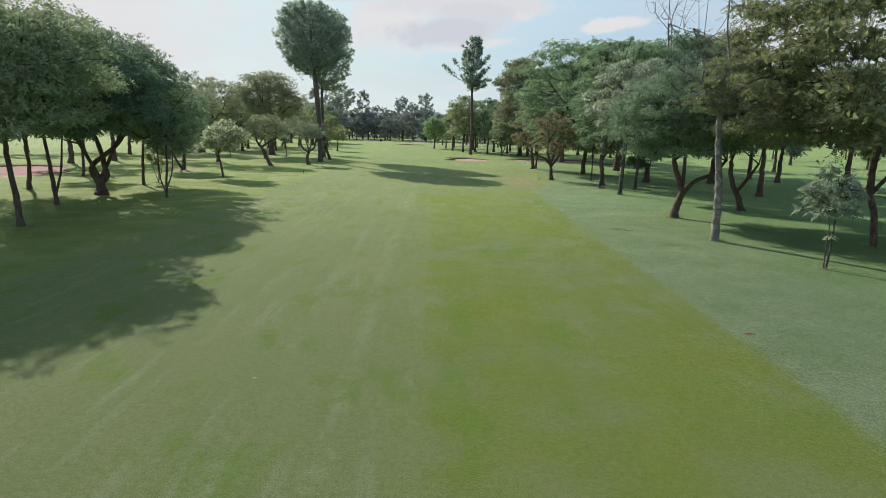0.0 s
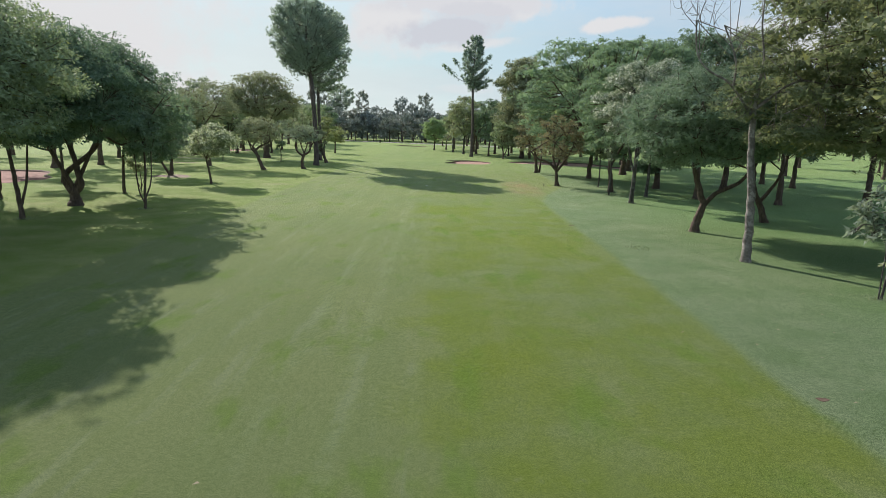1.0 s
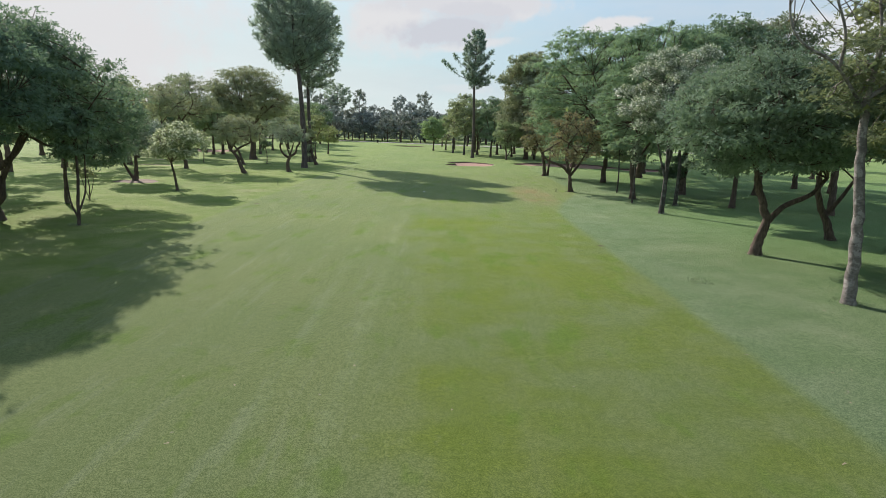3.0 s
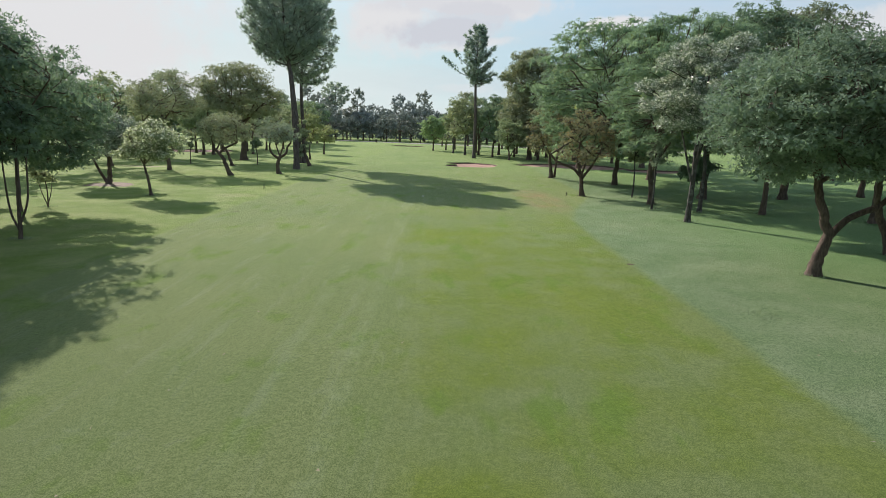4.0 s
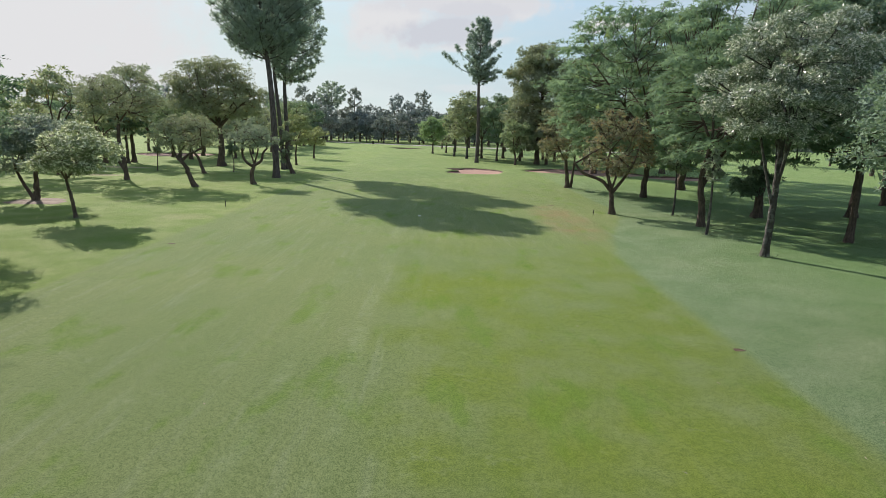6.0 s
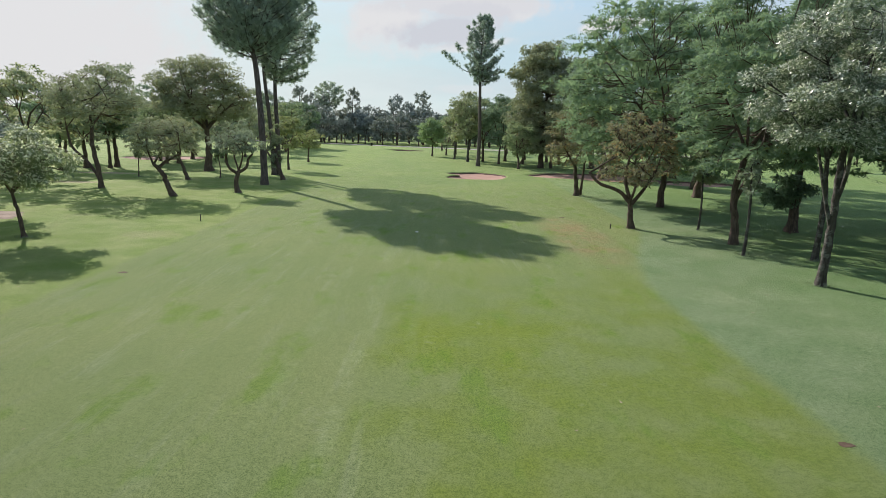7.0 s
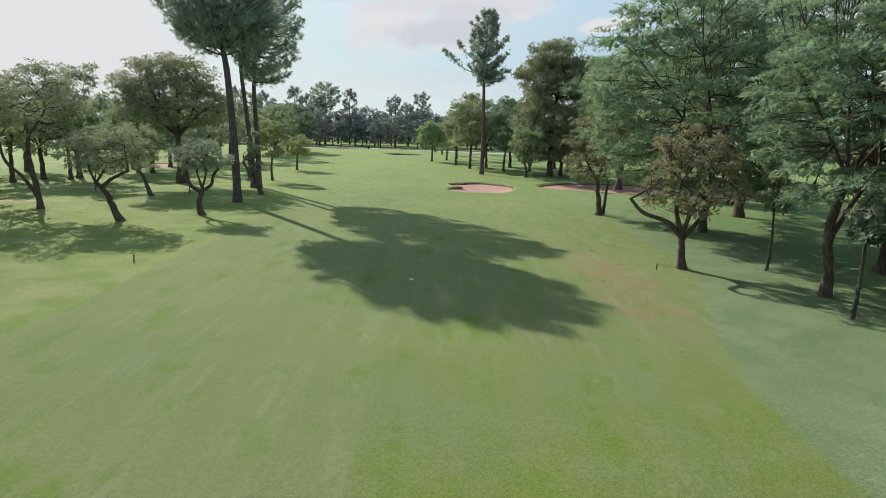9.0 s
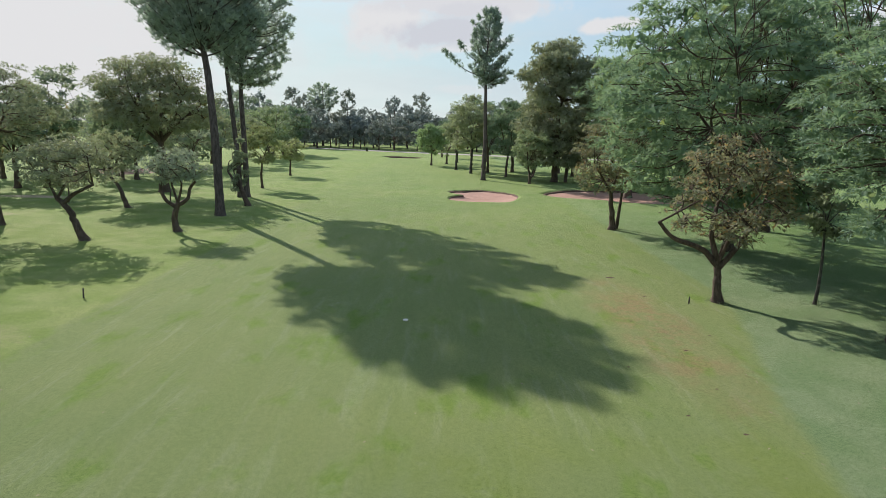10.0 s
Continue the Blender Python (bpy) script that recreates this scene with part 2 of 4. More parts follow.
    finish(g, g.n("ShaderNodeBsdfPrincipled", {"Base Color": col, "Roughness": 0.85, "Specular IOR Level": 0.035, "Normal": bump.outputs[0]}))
    return m


def plain_material(name, a, b, scale, rough=0.9, bump_size=0.02, spec=0.2):
    m, g = material(name)
    place = g.n("ShaderNodeTexCoord").outputs["Object"]
    f = g.noise(place, scale, 6.0, 0.65)
    f2 = g.noise(place, scale * 0.12, 3.0)
    col = g.mix(g.ramp(g.math("ADD", g.math("MULTIPLY", f, 0.6), g.math("MULTIPLY", f2, 0.4)), 0.35, 0.65), a, b)
    bump = g.n("ShaderNodeBump", {"Height": f, "Strength": 0.6, "Distance": bump_size})
    finish(g, g.n("ShaderNodeBsdfPrincipled", {"Base Color": col, "Roughness": rough, "Specular IOR Level": spec, "Normal": bump.outputs[0]}))
    return m


TURF = lawn_material()
SAND = plain_material("red sand", (0.32, 0.20, 0.155), (0.43, 0.275, 0.215), 5.0)
SOIL = plain_material("soil", (0.075, 0.050, 0.036), (0.16, 0.11, 0.08), 4.0, bump_size=0.05)
# red earth of the left bunker, darkened in colour for the shade on it
EARTH = plain_material("bare red earth with shade in its colour", (0.16, 0.075, 0.055), (0.25, 0.125, 0.095), 3.0)
LEAF = {
    "dark": leaf_material("dark leaves", (0.034, 0.064, 0.040), (0.096, 0.152, 0.086), (0.14, 0.18, 0.09), 0.04),
    "mid": leaf_material("green leaves", (0.056, 0.090, 0.045), (0.131, 0.173, 0.090), (0.22, 0.24, 0.11), 0.05),
    "grey": leaf_material("grey-green leaves", (0.058, 0.084, 0.053), (0.134, 0.166, 0.112), (0.24, 0.27, 0.20), 0.03),
    "olive": leaf_material("olive leaves", (0.080, 0.102, 0.052), (0.156, 0.182, 0.096), (0.24, 0.20, 0.10), 0.06),
    # the near-white share serves as blossom and as leaf glints painted in
    "pale": leaf_material("leaves with pale blossom and painted glints", (0.070, 0.090, 0.038), (0.165, 0.190, 0.080), (0.80, 0.80, 0.68), 0.36),
    # a quarter of the leaves are whitish: glints put into the colour
    "glint": leaf_material("grey-green leaves with painted pale glints", (0.060, 0.082, 0.054), (0.135, 0.162, 0.115), (0.66, 0.68, 0.62), 0.26),
    "yellow": leaf_material("yellow-green leaves", (0.080, 0.102, 0.034), (0.165, 0.186, 0.072), (0.30, 0.27, 0.08), 0.06),
    "dusk": leaf_material("dull olive leaves", (0.064, 0.082, 0.047), (0.130, 0.152, 0.084), (0.21, 0.19, 0.10), 0.06, through_share=0.36),
    # the next two carry the distance haze of the far wood in their colour
    "haze": leaf_material("far leaves with bluish haze painted in", (0.057, 0.076, 0.069), (0.109, 0.135, 0.115), None, 0, through_share=0.25, warm=(1.0, 1.0, 0.95)),
    "hazy": leaf_material("grey-green far leaves with haze painted in", (0.063, 0.081, 0.063), (0.120, 0.139, 0.106), None, 0, through_share=0.25, warm=(1.0, 1.0, 0.95)),
    # shade inside the wood and some haze are put into this leaf colour
    "hedge": leaf_material("leaves coloured as shaded", (0.050, 0.066, 0.060), (0.085, 0.104, 0.092), None, 0, through_share=0.15),
    "teal": leaf_material("deep green leaves", (0.035, 0.068, 0.041), (0.097, 0.146, 0.085), (0.12, 0.16, 0.11), 0.03, through_share=0.3, warm=(1.0, 1.05, 0.8)),
    "bright": leaf_material("fresh green leaves", (0.072, 0.118, 0.043), (0.169, 0.232, 0.095)),
    "rust": leaf_material("rusty dry leaves", (0.060, 0.070, 0.038), (0.125, 0.122, 0.062), (0.32, 0.23, 0.13), 0.17),
    "feather": leaf_material("feathery leaves", (0.054, 0.103, 0.061), (0.122, 0.180, 0.094), (0.26, 0.32, 0.14), 0.07, through_share=0.48),
    "lime": leaf_material("yellowish feathery leaves", (0.041, 0.059, 0.026), (0.107, 0.127, 0.059), (0.25, 0.26, 0.12), 0.06, through_share=0.45),
    # the whitish share of these leaves is sky and sun glint given as colour
    "silver": leaf_material("glossy leaves with painted glints", (0.036, 0.062, 0.036), (0.102, 0.138, 0.079), (0.56, 0.60, 0.58), 0.34, rough=0.34, gloss=0.5, through_share=0.3),
    "needle": leaf_material("pine needles", (0.075, 0.106, 0.080), (0.166, 0.212, 0.157), None, 0, through_share=0.42, warm=(1.0, 1.03, 0.85)),
}
BARK = {
    "brown": bark_material("brown bark", (0.060, 0.045, 0.035), (0.150, 0.115, 0.090)),
    "grey": bark_material("grey bark", (0.038, 0.034, 0.030), (0.092, 0.084, 0.074), lichen=(0.15, 0.155, 0.135)),
    "pale": bark_material("pale smooth bark", (0.11, 0.098, 0.088), (0.22, 0.20, 0.18), 3.0, lichen=(0.30, 0.28, 0.26), stretch=1.6),
    "pine": bark_material("pine bark", (0.060, 0.050, 0.046), (0.150, 0.125, 0.115), 4.0),
}

# ---- building blocks ----


def mesh_from(name, verts, faces, mat, smooth=False):
    """A mesh of equal-sided faces out of two arrays."""
    verts, faces = np.asarray(verts, np.float32), np.asarray(faces, np.int32)
    me = bpy.data.meshes.new(name)
    k = faces.shape[1]
    me.vertices.add(len(verts))
    me.vertices.foreach_set("co", verts.ravel())
    me.loops.add(faces.size)
    me.loops.foreach_set("vertex_index", faces.ravel())
    me.polygons.add(len(faces))
    me.polygons.foreach_set("loop_start", np.arange(0, faces.size, k, dtype=np.int32))
    me.polygons.foreach_set("loop_total", np.full(len(faces), k, np.int32))
    if smooth:
        me.polygons.foreach_set("use_smooth", np.ones(len(faces), bool))
    me.materials.append(mat)
    me.update(calc_edges=True)
    return me


def child(name, me, parent, label=""):
    ob = new(name, me)
    ob.parent = parent
    return tagged(ob, label)


class Wood:
    """Gathers tapered tubes for one mesh."""

    def __init__(self, rng):
        self.v, self.f, self.n, self.rng = [], [], 0, rng

    def tube(self, pts, radii, sides=7, rugged=0.06):
        pts = np.asarray(pts, float)
        k = len(pts)
        tan = np.gradient(pts, axis=0)
        tan /= np.linalg.norm(tan, axis=1)[:, None] + 1e-9
        ref = np.array([0.0, 1.0, 0.0]) if abs(tan[0][1]) < 0.8 else np.array([1.0, 0, 0])
        a = np.cross(tan, ref)
        a /= np.linalg.norm(a, axis=1)[:, None] + 1e-9
        b = np.cross(tan, a)
        ang = np.arange(sides) * 2 * np.pi / sides
        rad = np.asarray(radii)[:, None] * (1 + self.rng.uniform(-rugged, rugged, (k, sides)))
        ring = pts[:, None] + (a[:, None] * np.cos(ang)[None, :, None] + b[:, None] * np.sin(ang)[None, :, None]) * rad[..., None]
        self.v.append(ring.reshape(-1, 3))
        i, j = np.meshgrid(np.arange(k - 1), np.arange(sides), indexing="ij")
        q = np.stack([i * sides + j, i * sides + (j + 1) % sides, (i + 1) * sides + (j + 1) % sides, (i + 1) * sides + j], -1)
        self.f.append(q.reshape(-1, 4) + self.n)
        self.n += k * sides

    def mesh(self, name, mat):
        return mesh_from(name, np.concatenate(self.v), np.concatenate(self.f), mat, True)


def curve(pts, n):
    """n points along a smooth line through pts."""
    pts = np.asarray(pts, float)
    if len(pts) == 2:
        s = np.linspace(0, 1, n)[:, None]
        return pts[0] * (1 - s) + pts[1] * s
    ext = np.vstack([2 * pts[0] - pts[1], pts, 2 * pts[-1] - pts[-2]])
    out = []
    for s in np.linspace(0, len(pts) - 1, n):
        i = min(int(s), len(pts) - 2)
        t = s - i
        p0, p1, p2, p3 = ext[i:i + 4]
        out.append(0.5 * (2 * p1 + (p2 - p0) * t + (2 * p0 - 5 * p1 + 4 * p2 - p3) * t * t + (3 * p1 - p0 - 3 * p2 + p3) * t ** 3))
    return np.array(out)


def unit(v):
    return v / (np.linalg.norm(v, axis=-1, keepdims=True) + 1e-9)


def leaf_faces(centre, axis, length, width, rng, up_bias=0.6):
    """One pointed three-cornered leaf for each row, broad at its foot."""
    n = len(centre)
    axis = unit(axis)
    nor = rng.normal(size=(n, 3)) + (np.array([0, 0, up_bias]) if np.isscalar(up_bias) else up_bias)
    side = unit(np.cross(axis, nor))
    length, width = np.broadcast_to(length, (n,))[:, None], np.broadcast_to(width, (n,))[:, None]
    skew = rng.uniform(-0.18, 0.18, (n, 1)) * length
    foot = centre - axis * length * 0.42
    v = np.stack([foot + side * width * 0.5 + axis * skew, centre + axis * length * 0.58, foot - side * width * 0.5 - axis * skew], 1)
    return v.reshape(-1, 3), np.arange(n * 3, dtype=np.int32).reshape(-1, 3)


# leaf length, width, leaves on a twig, twig's spread, clump's flatness, droop, how much leaves lie along the twig's way
STYLE = {
    "broad": (0.145, 0.085, 11, 0.27, 0.60, 0.12, 0.6),
    "small": (0.115, 0.066, 13, 0.26, 0.55, 0.08, 0.6),
    "large": (0.19, 0.095, 9, 0.28, 0.75, 0.30, 0.8),
    "feather": (0.20, 0.062, 15, 0.34, 0.34, 0.10, 0.9),
    "far": (0.52, 0.33, 6, 0.55, 0.75, 0.1, 0.4),
    "middle": (0.27, 0.17, 8, 0.42, 0.65, 0.1, 0.5),
    "farneedle": (0.62, 0.24, 8, 0.45, 0.55, 0.0, 0.9),
}


def tree(label, x, y, h, crown, stem, r, leaf="mid", style="broad", bark="brown", clumps=26, leaves=16000, seed=1, stems=(), spread=0.3, bare=0,
         name="tree", category="tree", group="", limbs=5, shell=0.45, twigs=0.35, top_heavy=0.0, size=1.0, boxy=2.0, stem_r=0.62, filled=0.55):
    """A tree at (x, y). crown: middle's offset (x, y), radii (x, y), underside. stem: the trunk's bends above the base. r: radius at the base.
    stems: more stems, each a list of bends. Returns the Empty at its base."""
    rng = np.random.default_rng(seed)
    cx, cy, rx, ry, zb = crown
    spread, clumps = spread * 0.80, int(clumps * 1.7)
    leaves = leaves * (1.0 if style in ("far", "farneedle", "middle") else 1.3)
    root = tagged(new(name), label, category, group)
    root.location = (x, y, 0)
    wood = Wood(rng)
    # trunk with flared foot
    top = np.array(stem[-1], float)
    base = curve([(0, 0, -0.15)] + [tuple(p) for p in stem], 5 + 4 * len(stem))
    k = len(base)
    s = np.linspace(0, 1, k)
    rad = r * (1 - 0.42 * s)
    foot = np.clip(base[:, 2] / (r * 2.2), 0, 1)
    rad *= 1 + 0.45 * (1 - foot) ** 2
    base[1:-1, :2] += rng.normal(0, r * 0.10, (k - 2, 2))
    wood.tube(base, rad, 10, 0.09)
    ends, upper = [(top, rad[-1])], []
    for st in stems:
        line = curve(st, 5 + 3 * len(st))
        q = np.linspace(0, 1, len(line))
        rr = r * stem_r * (1 - 0.45 * q)
        wood.tube(line, rr, 8, 0.09)
        ends.append((line[-1], rr[-1]))
        upper += list(line[len(line) // 2:])
    # clump middles over a dome
    mid = np.array([cx, cy, zb + (h - zb) * 0.46])
    rad3 = np.array([rx, ry, (h - zb) * 0.54])
    flat = STYLE[style][4]
    inner = rad3 - spread * (rx + ry) / 2 * np.array([0.85, 0.85, 0.9 * flat])
    inner = np.maximum(inner, rad3 * 0.35)
    lobes, swell = unit(rng.normal(size=(6, 3)) * np.array([1, 1, 0.7])), rng.uniform(-0.34, 0.20, 6)
    c = []
    tries = 0
    while len(c) < clumps and tries < 4000:
        tries += 1
        p = rng.normal(size=3)
        p /= (abs(p) ** boxy).sum() ** (1 / boxy)
        p *= rng.uniform(0.25, 1.0) ** shell
        if p[2] < -0.85 or (p[2] < -0.2 and rng.random() < 0.25 + top_heavy):
            continue
        q = mid + p * inner * (1 + (swell * np.clip(lobes @ unit(p), 0, 1) ** 3).sum())
        if all(np.linalg.norm((q - o) / rad3) > 0.9 * spread for o in c) or tries > 2500:
            c.append(q)
    c = np.array(c)
    # main limbs, then a branch to every clump
    nodes = []
    for e, er in ends:
        kk = max(2, round(limbs / len(ends)))
        turn = rng.uniform(0, 6.28)
        for i in range(kk):
            a = turn + i * 6.283 / kk + rng.uniform(-0.4, 0.4)
            reach = rng.uniform(0.35, 0.62)
            goal = mid + np.array([math.cos(a) * rx * reach, math.sin(a) * ry * reach, rad3[2] * rng.uniform(-0.35, 0.45)])
            bend = (e + goal) / 2 + rng.normal(0, 0.09, 3) * rx + np.array([0, 0, 0.05 * h])
            line = curve([e - np.array([0, 0, er * 0.5]), bend, goal], 9)
            rr = er * np.linspace(0.66, 0.22, 9)
            wood.tube(line if twigs else line[::2], rr if twigs else rr[::2], 7 if twigs else 4, 0.08)
            nodes += [(line[j], rr[j]) for j in range(2, 9)]
    npos = np.array([n[0] for n in nodes])
    crad = np.array([rng.uniform(0.55, 1.35) for _ in c]) * spread * (rx + ry) / 2
    L, Wd, per, tspread, flat, droop, along = STYLE[style]
    L, Wd = L * size, Wd * size
    tw_pos, tw_way, tw_nor, core, core_r = [], [], [], [], []
    layered = style == "feather"
    share = crad ** 2 * rng.uniform(0.6, 1.25, len(crad))
    share /= share.sum()
    for q, cr, sh in zip(c, crad, share):
        d = np.linalg.norm(npos - q, axis=1) + 0.8 * np.maximum(0, npos[:, 2] - q[2])
        j = int(np.argmin(d))
        a, ar = nodes[j]
        bend = (a + q) / 2 + rng.normal(0, 0.12, 3) * np.linalg.norm(q - a) + np.array([0, 0, 0.06])
        line = curve([a, bend, q], 7)
        thin = np.linspace(min(ar * 0.7, 0.10 + 0.02 * cr), 0.018, 7)
        if twigs:
            wood.tube(line, thin, 5, 0.05)
        else:
            wood.tube(line[::3], thin[::3], 3, 0)
        n = max(4, int(leaves * sh / per))
        # sprays of leaves over a domed pad, thinner below, a few reaching out
        p = unit(rng.normal(size=(n, 3))) * (rng.uniform(0.1, 1, (n, 1)) ** 0.33) * np.where(rng.random((n, 1)) < 0.12, 1.28, 1.0)
        p[:, 2] = np.where(p[:, 2] < 0, p[:, 2] * 0.5, p[:, 2])
        out = p * np.array([1, 1, flat]) * cr
        if layered:
            out[:, 2] -= 0.30 * (out[:, 0] ** 2 + out[:, 1] ** 2) / cr
        tw_pos.append(q + out)
        tw_way.append(unit(out + rng.normal(0, 0.12, (n, 3)) * cr + np.array([0, 0, 0.12]) * cr))
        tw_nor.append(unit(p * np.array([1, 1, 1 / flat]) * (0.35 if layered else 0.8) + np.array([0, 0, 0.75]) + rng.normal(0, 0.28, (n, 3))))
        # the pad's inner leaves, large and close
        cl = min(0.62 * cr, 2.3 * L)
        m = min(90, int(filled * 2.6 * cr ** 2 / (0.62 * cl * cl)))
        core.append(q + unit(rng.normal(size=(m, 3))) * rng.uniform(0.1, 0.62, (m, 1)) * np.array([1, 1, flat]) * cr - np.array([0, 0, 0.12 * cr]))
        core_r.append(np.full(m, cl))
        for i in range(min(n, int((4 + n * 0.01) * twigs * 2))):
            wood.tube(curve([line[rng.integers(3, 7)], q + out[i] * 0.55 + rng.normal(0, 0.06, 3), q + out[i]], 4), [0.022, 0.016, 0.012, 0.007], 3, 0)
    for i in range(bare):
        a = upper[rng.integers(len(upper))] if upper and i % 4 else nodes[rng.integers(len(nodes))][0]
        tip = a + np.array([rng.normal(0.1, 0.7), rng.normal(0, 0.8), rng.uniform(1.5, 4.0)])
        tip[2] = min(max(tip[2], h - 0.8), h + 2.6)
        bend = (a + tip) / 2 + rng.normal(0, 0.5, 3)
        line = curve([a, bend, tip], 8)
        wood.tube(line, np.linspace(0.016, 0.004, 8), 5, 0.05)
        for j in range(8):
            s0 = line[rng.integers(3, 8)]
            wood.tube(curve([s0, s0 + rng.normal(0, 0.25, 3) + (0, 0, 0.25), s0 + rng.normal(0, 0.45, 3) + (0, 0, 0.6)], 5), np.linspace(0.010, 0.003, 5), 3, 0)
    child("trunk", wood.mesh("trunk", BARK[bark]), root)
    tp, tw, tn = (np.repeat(np.concatenate(k), per, 0) for k in (tw_pos, tw_way, tw_nor))
    n = len(tp)
    off = unit(rng.normal(size=(n, 3))) * rng.uniform(0.1, 1, (n, 1)) ** 0.7 * tspread * size
    off -= tn * (off * tn).sum(1, keepdims=True) * (0.82 if layered else 0.6)
    axis = unit(off) * 0.9 + tw * along * 0.6 + rng.normal(0, 0.25, (n, 3)) - np.array([0, 0, droop])
    sz = rng.uniform(0.65, 1.3, n)
    v, f = leaf_faces(tp + off, axis, L * sz, Wd * sz, rng, tn * (3.2 if layered else 2.0))
    if filled:
        core, core_r = np.concatenate(core), np.concatenate(core_r)
        cv, cf = leaf_faces(core, rng.normal(size=(len(core), 3)), core_r, core_r * 0.62, rng, 0.6)
        v, f = np.concatenate([v, cv]), np.concatenate([f, cf + len(v)])
    child("crown", mesh_from("crown", v, f, LEAF[leaf]), root)
    return root


# ---- ground ----
# bunkers: middle, radii, depth, seed of the outline
BUNKERS = [(3.3, 92.6, 3.3, 5.6, 0.42, 1.0), (17.5, 96.0, 6.6, 6.5, 0.45, 2.0), (-9.4, 166.0, 4.0, 4.5, 0.8, 3.0), (-37.5, 50.0, 6.5, 6.5, 0.4, 4.0), (-40.0, 110.0, 6.0, 5.0, 0.3, 5.0), (27.0, 90.0, 4.5, 3.5, 0.5, 6.0)]


def bunker_edge(a, s):
    """The outline's reach in the direction a; the first bunker has a tongue of turf that runs in from its left."""
    e = 1 + 0.10 * np.sin(2 * a + s) + 0.08 * np.sin(3 * a + 2.3 * s) + 0.05 * np.sin(5 * a + 1.7 * s)
    if s == 1.0:
        e = 1 + 0.05 * np.sin(2 * a + s) + 0.04 * np.sin(5 * a)
        e = e + 0.15 * np.exp(-((np.abs(a) - 2.5) / 0.25) ** 2) - 0.48 * np.exp(-((np.abs(a + 0.06) - np.pi) / 0.26) ** 2)
    return e


def bunker_d(x, y, b):
    """0 in the middle of a bunker, 1 on its edge."""
    cx, cy, rx, ry, _, s = b
    dx, dy = (x - cx) / rx, (y - cy) / ry
    a = np.arctan2(dy, dx)
    return np.hypot(dx, dy) / bunker_edge(a, s)


def step(lo, hi, v):
    t = np.clip((v - lo) / (hi - lo), 0, 1)
    return t * t * (3 - 2 * t)


def ground_z(x, y):
    z = 0.03 * np.sin(x * 0.11 + 0.7) * np.sin(y * 0.07)
    z = z * step(4, 14, np.hypot(x, y - 5))
    for b in BUNKERS:
        d = bunker_d(x, y, b)
        z = z + 0.03 * np.exp(-((d - 1.2) / 0.22) ** 2) * (b[4] / 0.6) - (b[4] + 0.2) * step(1.01, 0.95, d)
    return z


def spans(*parts):
    return np.unique(np.concatenate([np.arange(a, b, s) for a, b, s in parts] + [[parts[-1][1]]]).round(3))


def make_ground():
    xs = spans((-2500, -400, 300), (-400, -60, 20), (-60, -28, 0.8), (-28, -14, 2.0), (-14, -2, 0.5), (-2, 9, 0.18), (9, 34, 0.45), (34, 60, 2), (60, 400, 20), (400, 2500, 300))
    ys = spans((-600, -40, 40), (-40, 40, 2.0), (40, 60, 0.8), (60, 84, 2.0), (84, 100, 0.2), (100, 106, 0.5), (106, 158, 2.0), (158, 174, 0.5), (174, 300, 6.0), (300, 600, 30), (600, 4000, 340))
    X, Y = np.meshgrid(xs, ys, indexing="xy")
    v = np.stack([X, Y, ground_z(X, Y)], -1).reshape(-1, 3)
    n = len(xs)
    i, j = np.meshgrid(np.arange(len(ys) - 1), np.arange(n - 1), indexing="ij")
    f = np.stack([i * n + j, i * n + j + 1, (i + 1) * n + j + 1, (i + 1) * n + j], -1).reshape(-1, 4)
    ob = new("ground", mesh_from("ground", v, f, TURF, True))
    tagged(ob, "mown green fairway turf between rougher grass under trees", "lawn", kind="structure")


make_ground()


def make_bunker(b):
    """Sand in a hollow, with a cut lip of earth under the turf's edge."""
    cx, cy, rx, ry, depth, s = b
    root = tagged(new("bunker"), "reddish sand bunker with a dark earth lip in mown turf", "sand bunker", "bunkers")
    root.location = (cx, cy, 0)
    rings, sides = 12, 96
    rng = np.random.default_rng(int(s * 10))
    a = np.arange(sides) * 2 * np.pi / sides
    a = np.where(a > np.pi, a - 2 * np.pi, a)
    e = bunker_edge(a, s)
    bm = bmesh.new()
    mid = bm.verts.new((0, 0, -depth * 0.95))
    last = None
    for i in range(1, rings + 1):
        d = i / rings * 0.99
        ring = [bm.verts.new((rx * d * e[j] * math.cos(a[j]), ry * d * e[j] * math.sin(a[j]), -depth * (1 - (0.62 + 0.33 * max(0.0, -math.sin(a[j]))) * d * d) + rng.uniform(-0.025, 0.025))) for j in range(sides)]
        for j in range(sides):
            k = (j + 1) % sides
            bm.faces.new((mid, ring[j], ring[k]) if last is None else (last[j], ring[j], ring[k], last[k]))
        last = ring
    for face in bm.faces:
        face.smooth = True
    me = bpy.data.meshes.new("sand")
    bm.to_mesh(me)
    bm.free()
    me.materials.append(EARTH if s == 4.0 else SAND)
    child("sand", me, root)
    v, f = [], []
    for j in range(sides):
        low, high = 0.955, 0.995 + rng.uniform(-0.006, 0.006)
        top = -0.03 + rng.uniform(-0.03, 0.015)
        for d, z in ((low, -depth * 0.6), (low + 0.012, -depth * 0.25), (high, top), (high + 0.012, top - 0.05)):
            v.append((rx * d * e[j] * math.cos(a[j]), ry * d * e[j] * math.sin(a[j]), z))
    for j in range(sides):
        k = (j + 1) % sides
        for q in range(3):
            f.append((j * 4 + q, k * 4 + q, k * 4 + q + 1, j * 4 + q + 1))
    child("lip", mesh_from("lip", v, f, SOIL), root, "dark cut earth lip")


for bunker in BUNKERS:
    make_bunker(bunker)

